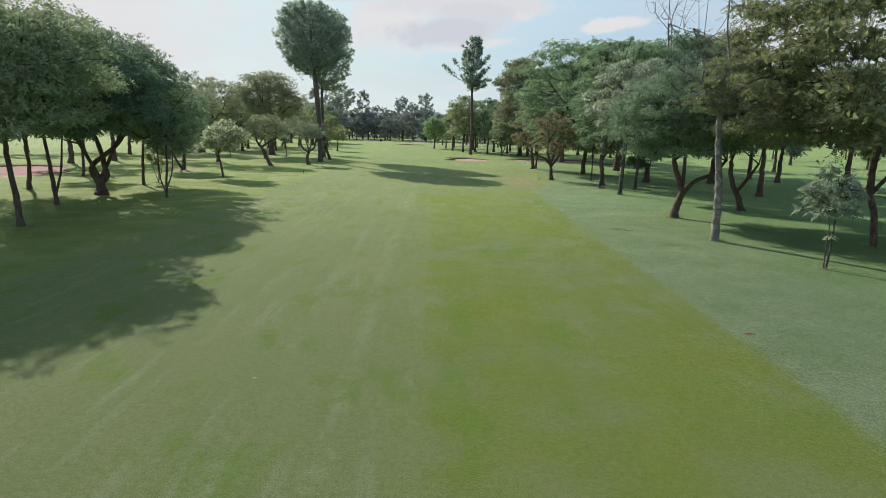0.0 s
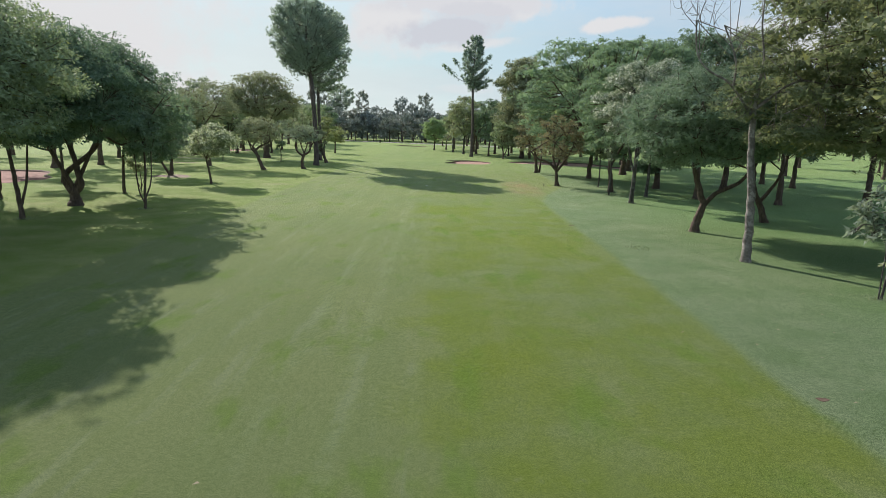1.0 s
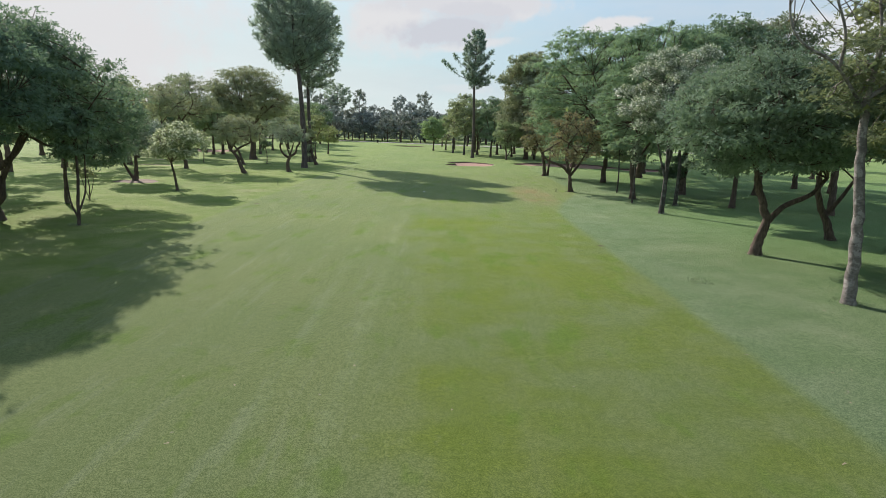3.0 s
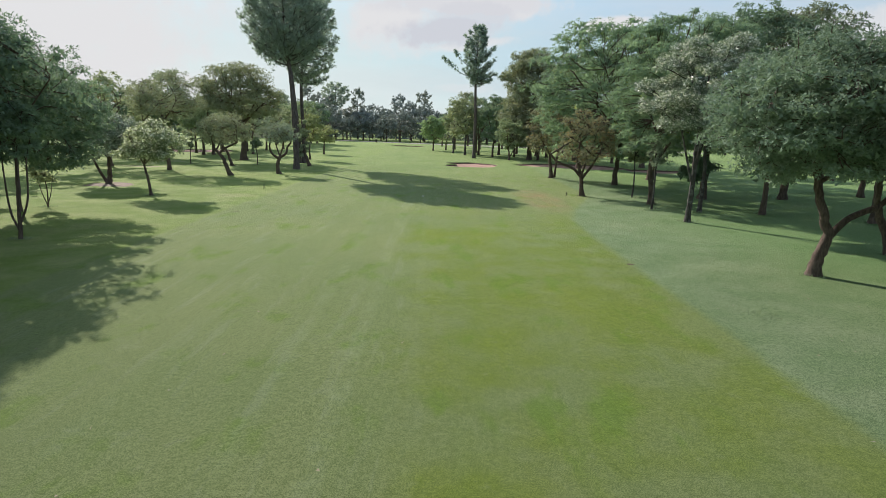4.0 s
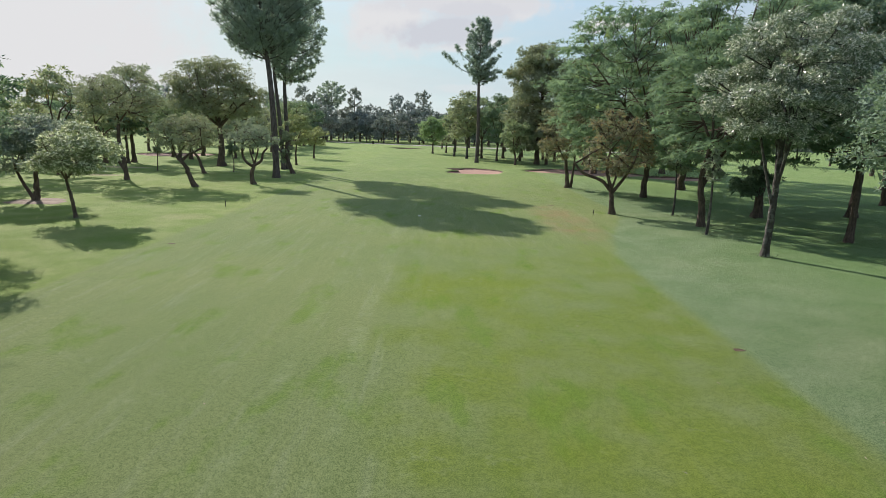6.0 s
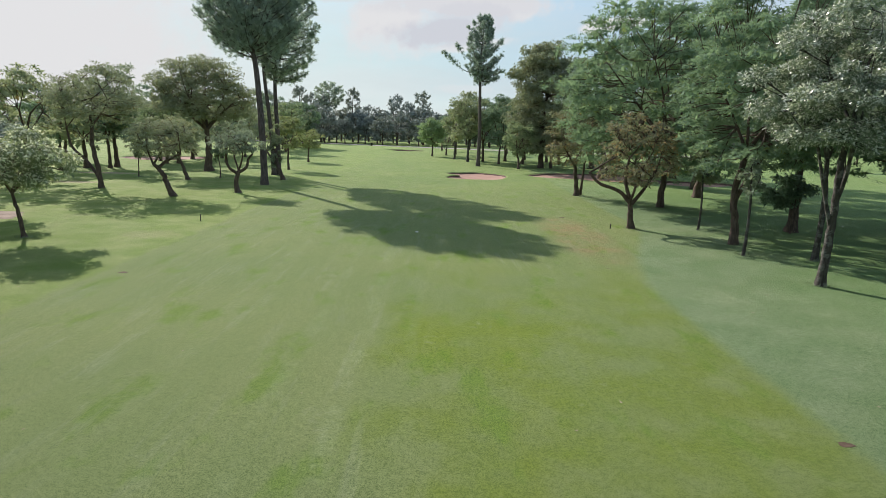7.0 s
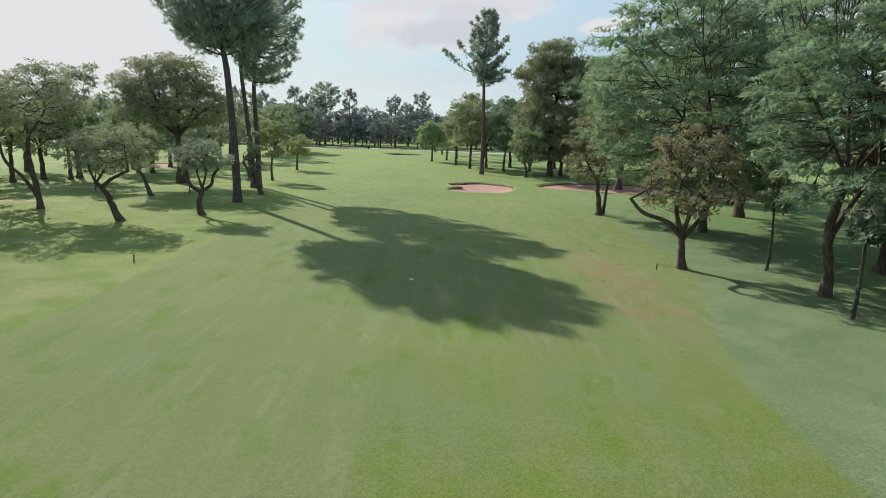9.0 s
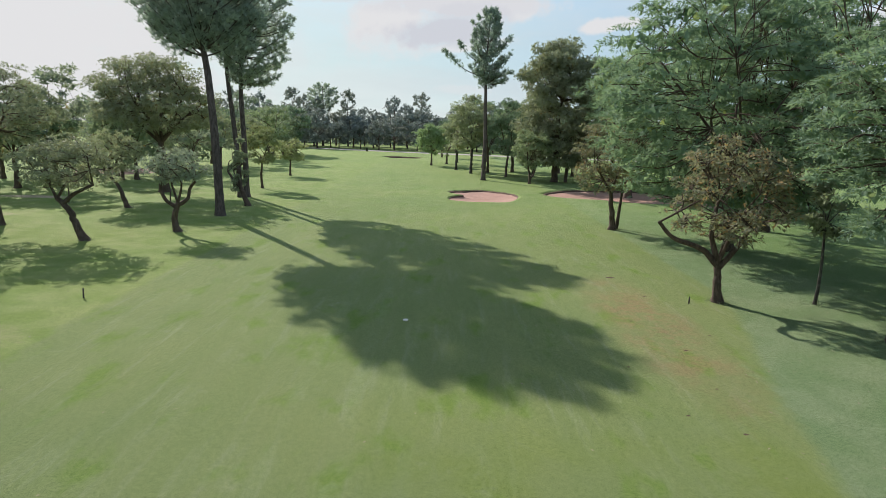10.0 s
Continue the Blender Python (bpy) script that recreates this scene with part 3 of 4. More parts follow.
# ---- trees on the left of the fairway ----
LEFT, RIGHT = "trees left of the fairway", "trees right of the fairway"
tree("tall thin-leaved tree with a leaning slender dark trunk", -17.3, 24.3, 9.9, (0.1, -0.2, 4.6, 4.4, 3.3), [(-0.05, 0, 1.0), (-0.25, 0, 2.8), (-0.3, 0.2, 4.2)], 0.135, "mid", "small", "brown", 70, 64000, 11, boxy=2.7, group=LEFT, filled=0.5)
tree("slender tree with two thin dark stems and a light crown", -19.8, 30.6, 9.3, (1.1, 0.0, 4.3, 4.0, 3.2), [(-0.1, 0, 1.2), (-0.25, 0, 2.6), (-0.4, 0, 4.0)], 0.115, "dark", "small", "brown", 42, 44000, 12, stems=[[(0, 0, 0.6), (0.3, 0.1, 1.8), (0.45, 0.2, 3.6)]], group=LEFT)
tree("leafy tree with a dark straight trunk", -26.0, 24.5, 9.6, (0, 0, 4.2, 4.2, 3.0), [(0.1, 0, 1.5), (0.0, 0, 3.0)], 0.15, "mid", "small", "brown", 24, 12000, 10, group=LEFT)
tree("broad old tree with a gnarled hollow trunk and dense dark crown", -20.4, 35.7, 9.9, (1.1, 0.0, 6.8, 5.8, 3.1), [(0.0, 0, 0.5), (0.02, 0, 1.0)], 0.31, "dark", "small", "brown", 66, 60000, 13, size=1.05, boxy=2.6, stems=[[(-0.1, 0, 0.7), (-0.42, 0, 1.25), (-0.35, 0, 1.75), (0.35, 0, 2.3), (1.2, 0, 3.0), (1.8, 0, 3.9)], [(0.1, 0, 0.7), (0.42, 0, 1.15), (0.3, 0, 1.75), (0.22, 0, 2.3), (-0.1, 0.1, 3.2), (-0.6, 0.2, 4.3)]], spread=0.25, group=LEFT, limbs=6)
tree("leafy tree with a dark straight trunk", -25.7, 37.2, 8.9, (0, 0, 3.8, 3.8, 2.8), [(0.1, 0, 1.5), (0.0, 0, 3.0)], 0.14, "mid", "small", "brown", 24, 11000, 14, size=1.2, group=LEFT)
tree("young tree with yellow-green leaves and a thin stem", -28.0, 46.8, 6.6, (0, 0, 2.6, 2.6, 2.3), [(0.05, 0, 1.5), (0.0, 0, 2.8)], 0.12, "yellow", "broad", "brown", 16, 7000, 15, group=LEFT)
tree("young tree with three thin upright stems", -16.2, 35.0, 5.4, (0.1, 0, 1.5, 1.4, 2.9), [(0.05, 0, 1.0), (0.15, 0, 2.4), (0.1, 0, 3.6)], 0.075, "dark", "broad", "brown", 12, 3600, 16, stems=[[(0, 0, 0.3), (-0.3, 0, 1.2), (-0.4, 0, 3.4)], [(0.02, 0, 0.5), (0.35, 0.1, 1.5), (0.45, 0.1, 3.0)]], group=LEFT)
tree("low-branched dark tree with a slim bent trunk", -20.8, 41.6, 8.0, (0.7, 0, 4.4, 4.2, 1.8), [(0.05, 0, 1.2), (0.1, 0, 2.4), (0.3, 0, 3.4)], 0.11, "dark", "small", "brown", 34, 34000, 17, group=LEFT)
tree("young shrubby tree with several thin stems", -20.6, 43.4, 2.9, (0, 0, 0.9, 0.9, 1.1), [(0.05, 0, 0.6), (0.0, 0, 1.4)], 0.04, "olive", "broad", "brown", 8, 700, 9, stems=[[(0, 0, 0.1), (-0.25, 0, 0.8), (-0.4, 0, 1.5)], [(0, 0, 0.1), (0.22, 0, 0.7), (0.4, 0, 1.6)]], group=LEFT)
tree("compact grey-green tree with two trunks in a ring of soil", -23.8, 55.0, 5.6, (0, 0, 2.8, 2.7, 1.7), [(0.1, 0, 0.8), (0.15, 0, 1.9)], 0.19, "glint", "broad", "brown", 28, 15000, 18, stems=[[(-0.05, 0, 0.1), (-0.6, 0, 1.0), (-1.0, 0, 1.9)]], group=LEFT, filled=0.3)
tree("small tree with pale blossom, painted leaf glints and a leaning stem", -18.1, 49.4, 4.9, (0.1, 0, 2.4, 2.2, 1.8), [(-0.15, 0, 0.9), (-0.35, 0, 1.9)], 0.10, "pale", "broad", "brown", 24, 9000, 19, group=LEFT, filled=0.1)
tree("tall open-crowned tree with two leaning dark trunks", -25.8, 69.0, 9.4, (0.0, 0, 4.4, 4.0, 4.2), [(-0.1, 0, 1.5), (-0.4, 0, 3.2), (-0.3, 0, 4.6)], 0.2, "dusk", "small", "brown", 30, 17000, 20, stems=[[(-0.1, 0, 0.8), (-0.9, 0, 2.0), (-1.9, 0, 3.0), (-2.2, 0, 4.4)]], spread=0.26, group=LEFT, filled=0.15)
tree("small spreading tree with a leaning crooked trunk", -18.7, 65.2, 5.7, (-0.8, 0, 3.0, 2.8, 2.5), [(-0.45, 0, 0.9), (-0.75, 0, 1.6), (-1.3, 0, 2.2)], 0.2, "dusk", "small", "brown", 24, 8500, 21, stems=[[(-1.0, 0, 1.9), (-0.4, 0, 2.4), (0.6, 0, 2.9)]], group=LEFT, filled=0.12)
tree("small tree with a bent dark trunk", -22.8, 77.5, 5.6, (-0.5, 0, 2.6, 2.5, 2.3), [(-0.4, 0, 0.8), (-0.6, 0, 1.5), (-1.3, 0, 2.3)], 0.17, "olive", "small", "brown", 20, 6500, 22, group=LEFT, filled=0.12)
tree("small gnarled tree with twisted limbs and thin grey-green leaves", -15.4, 68.5, 4.8, (0.1, 0, 2.2, 2.1, 2.4), [(-0.2, 0, 0.7), (0.0, 0, 1.4), (0.05, 0, 1.7)], 0.2, "grey", "small", "brown", 20, 5000, 23, stems=[[(0, 0, 1.4), (-0.6, 0, 1.8), (-0.9, 0.1, 2.4), (-0.8, 0, 3.0)], [(0, 0, 1.5), (0.6, 0, 1.9), (0.75, 0.1, 2.5), (1.1, 0, 2.9)]], group=LEFT, filled=0.1)
tree("large dark tree with a thick trunk and a wide crown", -25.2, 88.2, 12.2, (0, 0, 6.2, 5.6, 4.2), [(0.1, 0, 2.0), (0.0, 0, 4.4)], 0.42, "dusk", "broad", "brown", 66, 34000, 24, size=1.15, spread=0.25, group=LEFT, filled=0.3)
tree("young thin-stemmed tree with few leaves", -28.0, 79.0, 3.6, (0, 0, 1.1, 1.1, 1.6), [(0.05, 0, 1.0), (0.1, 0, 2.0)], 0.06, "olive", "broad", "brown", 8, 1200, 25, group=LEFT)
tree("young thin-stemmed tree with few leaves", -21.0, 80.0, 3.2, (0, 0, 0.8, 0.8, 1.4), [(0.05, 0, 1.0), (-0.1, 0, 2.0)], 0.06, "mid", "broad", "brown", 8, 1000, 26, group=LEFT)
tree("small tree with yellowing leaves and a slim trunk", -18.2, 93.9, 6.3, (0, 0, 2.3, 2.2, 2.2), [(-0.05, 0, 1.2), (0.05, 0, 2.4)], 0.14, "yellow", "broad", "brown", 20, 6500, 27, group=LEFT, filled=0.2)
tree("low round tree with yellow-green leaves", -19.6, 110.4, 5.0, (0, 0, 2.7, 2.5, 1.7), [(0.0, 0, 0.9), (0.05, 0, 1.7)], 0.15, "yellow", "broad", "brown", 18, 6000, 28, group=LEFT, filled=0.3)


def pine(label, x, y, h, crown, stem, r, seed, branches, tufts, group="", size=1.0, leaf="needle", rise=0.30, bunch=0.28, widest=0.52, taper=1.0, extra=(), ragged=0.12, filled=True):
    """A pine: a trunk to the top, rising branches all round it, upright needle tufts on their outer parts.
    extra: more branches, each (height on the trunk, direction in degrees, reach, rise)."""
    rng = np.random.default_rng(seed)
    cx, cy, rx, ry, zb = crown
    root = tagged(new("pine_tree"), label, "pine tree", group)
    root.location = (x, y, 0)
    wood = Wood(rng)
    line = curve([(0, 0, -0.15)] + list(stem) + [(cx * 0.9, cy * 0.9, h - 0.5)], 30)
    s = line[:, 2] / h
    rad = r * (1 - 0.30 * np.clip(s / 0.5, 0, 1) - 0.62 * np.clip((s - 0.5) / 0.5, 0, 1))
    rad *= 1 + 0.4 * np.clip(1 - line[:, 2] / 1.0, 0, 1) ** 2
    wood.tube(line, rad, 11, 0.06)
    tp, tw, core = [], [], []

    def branch(p0, tip, thick, m, start=0.25):
        bend = p0 * 0.5 + tip * 0.5 - np.array([0, 0, 0.10 * np.linalg.norm(tip - p0)])
        br = curve([p0, bend, tip], 9)
        wood.tube(br, np.linspace(thick, 0.02, 9), 5, 0.05)
        u = start + (1 - start) * rng.uniform(0, 1, m) ** 0.55
        base = np.stack([np.interp(u, np.linspace(0, 1, 9), br[:, d]) for d in range(3)], -1)
        side = rng.normal(size=(m, 3)) * np.array([1, 1, 0.75])
        reach = (0.15 + bunch * rx * (1.2 - u))[:, None] * rng.uniform(0.1, 1, (m, 1)) ** 0.6
        pos = base + unit(side) * reach + np.array([0, 0, 0.12]) * rng.random((m, 1))
        tp.append(pos)
        tw.append(unit(unit(side) * 0.55 + unit(tip - p0)[None] * 0.7 + np.array([0, 0, 0.75])))
        core.append(base[: max(1, m // 8)])
        for j in range(min(m, 4)):
            wood.tube([base[j], (base[j] + pos[j]) / 2 - (0, 0, 0.04), pos[j]], [0.02, 0.015, 0.008], 3, 0)

    for i in range(branches):
        f = (i + rng.random()) / branches
        # an egg-shaped head, its branches rising from the trunk
        w = max(0.12, 1 - abs((f - widest) / (widest + 0.04 if f < widest else 1.02 - widest)) ** (2.0 * taper)) ** (0.5 + 0.5 * (taper < 1)) * rng.uniform(1 - 1.6 * ragged, 1 + 0.5 * ragged)
        a = i * 2.399 + rng.uniform(-0.4, 0.4)
        mid_off = np.array([cx, cy]) * (0.6 + 0.4 * f)
        tip = np.array([mid_off[0] + math.cos(a) * rx * w, mid_off[1] + math.sin(a) * ry * w, min(h, zb + (h - zb) * f + rng.uniform(-0.3, 0.3))])
        z0 = tip[2] - rise * rx * w * rng.uniform(0.8, 1.2)
        k = int(np.argmin(abs(line[:, 2] - min(z0, h - 1.0))))
        branch(line[k], tip, min(0.06, rad[k] * 0.45), max(3, int(tufts / branches)))
    for z0, turn, reach, up in extra:
        k = int(np.argmin(abs(line[:, 2] - z0)))
        branch(line[k], line[k] + np.array([math.cos(radians(turn)) * reach, math.sin(radians(turn)) * reach, up]), 0.07, int(16 * reach), 0.45)
    tp, tw = np.concatenate(tp), np.concatenate(tw)
    per = 12
    tp, tw = np.repeat(tp, per, 0), np.repeat(tw, per, 0)
    n = len(tp)
    axis = unit(tw * 0.8 + rng.normal(0, 0.5, (n, 3)))
    L = rng.uniform(0.18, 0.32, n) * size
    v, f = leaf_faces(tp + axis * L[:, None] * 0.5 + rng.normal(0, 0.05, (n, 3)), axis, L, 0.055 * size, rng, tw * 0.8)
    if filled:
        core = np.concatenate(core)
        cv, cf = leaf_faces(core, rng.normal(size=(len(core), 3)), 0.55 * size, 0.36 * size, rng, 0.5)
        v, f = np.concatenate([v, cv]), np.concatenate([f, cf + len(v)])
    child("trunk", wood.mesh("trunk", BARK["pine"]), root)
    child("crown", mesh_from("crown", v, f, LEAF[leaf]), root)
    return root


PINES = "tall pines beside the fairway"
pine("tall pine with a straight bare trunk and dense high crown", -15.4, 75.0, 18.5, (-1.3, 0, 4.3, 3.5, 11.6), [(-0.1, 0, 4), (-0.4, 0, 9), (-0.9, 0, 12.5)], 0.30, 31, 140, 5400, PINES, widest=0.48, taper=1.3, rise=0.5)
pine("tall pine with a straight bare trunk and dense high crown", -17.25, 86.3, 19.4, (1.2, 0, 3.2, 3.1, 9.6), [(-0.05, 0, 4), (-0.2, 0, 9), (0.2, 0, 13)], 0.25, 32, 100, 3600, PINES, widest=0.48, taper=1.25)
pine("tall pine with a leaning bare trunk and dense high crown", -17.65, 85.9, 19.4, (-0.9, 0, 3.2, 3.1, 11.8), [(-0.12, 0, 3), (-0.4, 0, 6.5), (-0.75, 0, 10), (-0.9, 0, 14)], 0.23, 33, 95, 3200, PINES, taper=1.25)
tree("leaning old trunk overgrown with a leafy climber", -15.25, 80.4, 5.4, (-0.7, 0.3, 0.85, 0.8, 1.0), [(-0.3, 0, 0.8), (-0.6, 0.1, 1.6), (-0.75, 0.3, 2.8)], 0.21, "olive", "broad", "brown", 16, 3000, 34, stems=[[(-0.55, 0.1, 1.4), (-1.1, 0.1, 2.0), (-1.5, 0.1, 2.6)]], filled=0.1)
pine("tall slim pine with an open crown and one long branch", 4.46, 110.8, 20.4, (0.15, 0, 2.5, 2.5, 12.0), [(0.05, 0, 5), (-0.1, 0, 10), (-0.1, 0, 15)], 0.28, 35, 84, 3000, PINES, 1.05, rise=0.7, bunch=0.22, widest=0.42, ragged=0.34,
     extra=((12.3, 180, 5.2, 3.0), (13.6, 186, 3.6, 2.6), (12.4, 10, 3.4, 0.9), (12.0, 320, 3.0, 0.4)), filled=False)

# ---- trees on the right of the fairway ----
tree("tall tree with a pale smooth trunk and bare upper twigs", 11.65, 25.5, 8.3, (1.0, 0.2, 3.2, 3.0, 4.3), [(-0.06, 0, 1.5), (-0.17, 0, 2.8), (-0.38, 0, 4.4), (-0.43, 0, 5.8)], 0.175, "lime", "feather", "pale", 22, 17000, 41, size=0.62, bare=18, stem_r=0.27,
     stems=[[(-0.42, 0, 5.4), (-1.4, 0, 6.6), (-2.24, 0.1, 7.1), (-2.7, 0.1, 7.7), (-2.9, 0, 8.8)], [(-0.43, 0, 5.6), (-0.2, 0.2, 7.4), (-0.42, 0.2, 8.7), (-0.5, 0.1, 9.8)], [(-1.3, 0, 6.5), (-1.4, -0.2, 7.4), (-2.0, -0.3, 8.6)]], group=RIGHT)
tree("large spreading tree with drooping feathery leaves", 18.3, 25.3, 12.4, (-0.3, -0.5, 7.2, 7.0, 3.3), [(-0.2, 0, 1.4), (-0.6, 0, 2.6), (-0.4, 0, 4.4)], 0.15, "lime", "feather", "brown", 120, 92000, 42, size=0.68, filled=0.9, boxy=2.8, stems=[[(-0.5, 0, 2.2), (0.5, 0.2, 3.4), (1.0, 0.3, 5.0)]], spread=0.28, group=RIGHT, limbs=9)
tree("dense round tree with a forked leaning trunk", 12.5, 32.6, 8.3, (0.4, 0.2, 4.7, 4.4, 2.8), [(0.1, 0, 0.7), (0.3, 0, 1.4), (0.0, 0, 2.2), (-0.3, 0, 3.2)], 0.21, "teal", "small", "brown", 100, 84000, 43, size=0.8, stems=[[(0.28, 0, 1.3), (0.9, 0, 2.0), (1.9, 0, 2.5), (2.6, 0.2, 3.2)]], spread=0.26, group=RIGHT, limbs=7)
tree("dark leafy tree with a forked trunk", 18.2, 36.8, 8.8, (0.0, 0, 4.0, 3.8, 2.6), [(-0.3, 0, 0.8), (-0.8, 0, 1.8), (-1.0, 0, 3.0)], 0.2, "dark", "small", "brown", 32, 26000, 44, stems=[[(-0.5, 0, 1.1), (0.1, 0, 1.9), (0.7, 0, 2.9)]], group=RIGHT)
tree("leafy tree with a straight dark trunk", 19.15, 48.9, 8.3, (0, 0, 3.2, 3.2, 3.0), [(0.05, 0, 1.5), (0.0, 0, 3.2)], 0.19, "dark", "broad", "brown", 24, 14000, 45, group=RIGHT)
tree("open tree with several mossy stems and shiny leaves, silvery glints painted in", 13.0, 44.8, 10.0, (0.3, 0, 3.6, 3.4, 4.2), [(0.03, 0, 1.2), (0.07, 0, 2.4), (0.05, 0, 4.0), (0.2, 0, 5.6)], 0.16, "silver", "small", "grey", 44, 44000, 46, size=1.0, stem_r=0.5, stems=[[(0.05, 0, 2.0), (-0.3, 0, 3.1), (-0.8, 0, 4.8)], [(0.06, 0, 2.4), (0.3, 0.2, 3.4), (0.7, 0.3, 5.2)], [(0.06, 0, 2.9), (0.1, -0.3, 3.9), (-0.1, -0.7, 5.2)]], spread=0.25, group=RIGHT, filled=0.15)
tree("slender grey-stemmed tree with shiny leaves", 15.5, 49.3, 8.6, (0.0, 0, 2.5, 2.4, 4.0), [(0.05, 0, 2.0), (-0.1, 0, 4.2)], 0.14, "silver", "large", "grey", 18, 6500, 47, group=RIGHT)
tree("large tree with feathery layered branches and a thick dark trunk", 13.7, 52.8, 12.6, (1.3, 0.4, 4.9, 4.9, 3.2), [(-0.1, 0, 1.2), (-0.25, 0, 2.6), (0.1, 0, 4.4)], 0.21, "feather", "feather", "brown", 96, 70000, 48, size=0.80, boxy=2.6, top_heavy=-0.1, stems=[[(-0.25, 0, 2.0), (0.4, 0.2, 3.2), (1.3, 0.3, 4.6)]], spread=0.23, group=RIGHT, limbs=8)
tree("small crooked tree with rusty dry leaves", 10.0, 57.0, 6.8, (0.1, 0, 2.9, 2.6, 2.2), [(-0.1, 0, 0.8), (-0.15, 0, 1.5)], 0.19, "rust", "broad", "brown", 38, 5200, 49, twigs=1.0, stems=[[(-0.1, 0, 1.3), (-0.8, 0, 2.0), (-1.9, 0, 2.4), (-2.5, 0, 3.0)], [(-0.1, 0, 1.3), (0.5, 0, 2.1), (1.1, 0, 3.2)], [(-0.12, 0, 1.4), (-0.5, 0, 2.6), (-0.4, 0, 3.8)]], group=RIGHT, spread=0.24, filled=0.05)
tree("slim young tree with a light leafy head", 13.7, 57.0, 4.9, (0, 0, 1.0, 1.0, 2.0), [(0.05, 0, 1.5), (-0.05, 0, 3.0)], 0.07, "olive", "broad", "grey", 10, 2200, 50, group=RIGHT)
tree("thin pole-like young tree with few leaves", 12.8, 50.0, 4.4, (0, 0, 0.7, 0.7, 2.6), [(0.05, 0, 1.5), (-0.05, 0, 3.4)], 0.075, "grey", "broad", "grey", 7, 900, 51, group=RIGHT)
tree("thick-trunked tree hung with a dark leafy climber", 19.0, 57.3, 14.4, (0.6, 0, 5.8, 5.2, 4.2), [(0.05, 0, 1.5), (0.0, 0, 4.4)], 0.29, "dark", "broad", "brown", 40, 30000, 52, size=1.3, boxy=2.8, group=RIGHT)
tree("dark broad-leaved climber round a tree trunk", 18.6, 56.7, 3.4, (-0.3, 0, 1.5, 1.1, 1.1), [(0.0, 0, 0.6), (0.05, 0, 1.5)], 0.05, "dark", "large", "brown", 14, 3400, 53, name="climbing_plant", category="climber")
tree("tall dark tree with a dense high crown", 25.6, 58.5, 14.6, (0, 0, 5.2, 5.0, 4.0), [(0.1, 0, 2.0), (0.0, 0, 4.6)], 0.3, "dusk", "broad", "brown", 50, 26000, 66, size=1.4, boxy=2.4, group=RIGHT)
tree("large tree with feathery layered branches", 15.3, 67.5, 14.3, (-0.7, -0.5, 7.6, 6.6, 2.3), [(0.0, 0, 1.5), (0.2, 0, 3.0), (0.0, 0, 4.6)], 0.25, "feather", "feather", "brown", 124, 66000, 54, size=1.05, boxy=2.3, top_heavy=-0.25, spread=0.23, group=RIGHT, limbs=8)
tree("large tree with feathery layered branches", 21.0, 75.0, 15.8, (0, 0, 7.4, 6.6, 4.2), [(0.1, 0, 2.0), (0.2, 0, 4.8)], 0.36, "feather", "feather", "brown", 74, 26000, 55, size=1.6, boxy=3.2, spread=0.23, group=RIGHT, limbs=8)
tree("leaning tree with thin rusty leaves and two trunks", 10.65, 74.0, 7.6, (-0.4, 0, 2.8, 2.6, 2.0), [(-0.1, 0, 1.0), (-0.3, 0, 2.4)], 0.22, "rust", "broad", "brown", 30, 8000, 56, stems=[[(0.4, 0.5, 0.0), (0.5, 0.5, 1.2), (0.6, 0.5, 2.6)]], group=RIGHT, filled=0.15)
for tx, ty, th, tr, ts in ((18.2, 96.0, 15.0, 5.6, 67), (24.0, 83.0, 14.5, 6.4, 63), (27.5, 98.0, 16.0, 6.2, 64), (21.0, 113.0, 16.0, 5.8, 65)):
    tree("tall feathery tree behind the sand bunkers", tx, ty, th, (0, 0, tr, tr, 4.6), [(0.1, 0, 2.0), (0.1, 0, 5.0)], 0.36, "feather", "feather", "brown", 40, 13000, ts, boxy=3.0, spread=0.25, group=RIGHT, size=2.0)
tree("very tall leafy tree with olive crown", 13.4, 111.0, 17.8, (0.6, 0, 5.8, 5.2, 2.2), [(0.0, 0, 2.0), (0.1, 0, 5.0), (0.0, 0, 9.0)], 0.4, "dusk", "broad", "brown", 90, 54000, 57, size=1.8, top_heavy=-0.25, boxy=3.0, stems=[[(1.4, 0, 0.0), (1.5, 0, 2.0), (1.8, 0, 6.0)]], spread=0.32, group=RIGHT)
tree("round bushy tree with fresh green leaves", -2.65, 140.0, 7.3, (0, 0, 3.5, 3.3, 1.5), [(0.0, 0, 1.0), (0.0, 0, 2.0)], 0.2, "bright", "broad", "brown", 26, 11000, 58, size=1.4, group=RIGHT)
tree("slim tall tree with a pale trunk", 1.4, 129.7, 10.4, (0, 0, 2.8, 2.8, 3.0), [(0.0, 0, 2.0), (0.1, 0, 4.0)], 0.2, "olive", "broad", "grey", 20, 7000, 59, size=1.4, group=RIGHT)
tree("tall tree with several pale limbs", 3.4, 122.0, 11.2, (0, 0, 4.3, 4.0, 3.2), [(0.0, 0, 2.0), (0.1, 0, 3.6)], 0.22, "olive", "broad", "grey", 32, 13000, 60, size=1.4, group=RIGHT)
tree("small leafy tree with a forked trunk", 9.8, 107.5, 6.8, (0, 0, 2.6, 2.5, 2.0), [(0.0, 0, 1.0), (-0.3, 0, 2.2)], 0.17, "mid", "broad", "brown", 20, 6500, 61, stems=[[(0, 0, 0.4), (0.5, 0, 1.3), (0.8, 0, 2.4)]], size=1.3, group=RIGHT, filled=0.3)
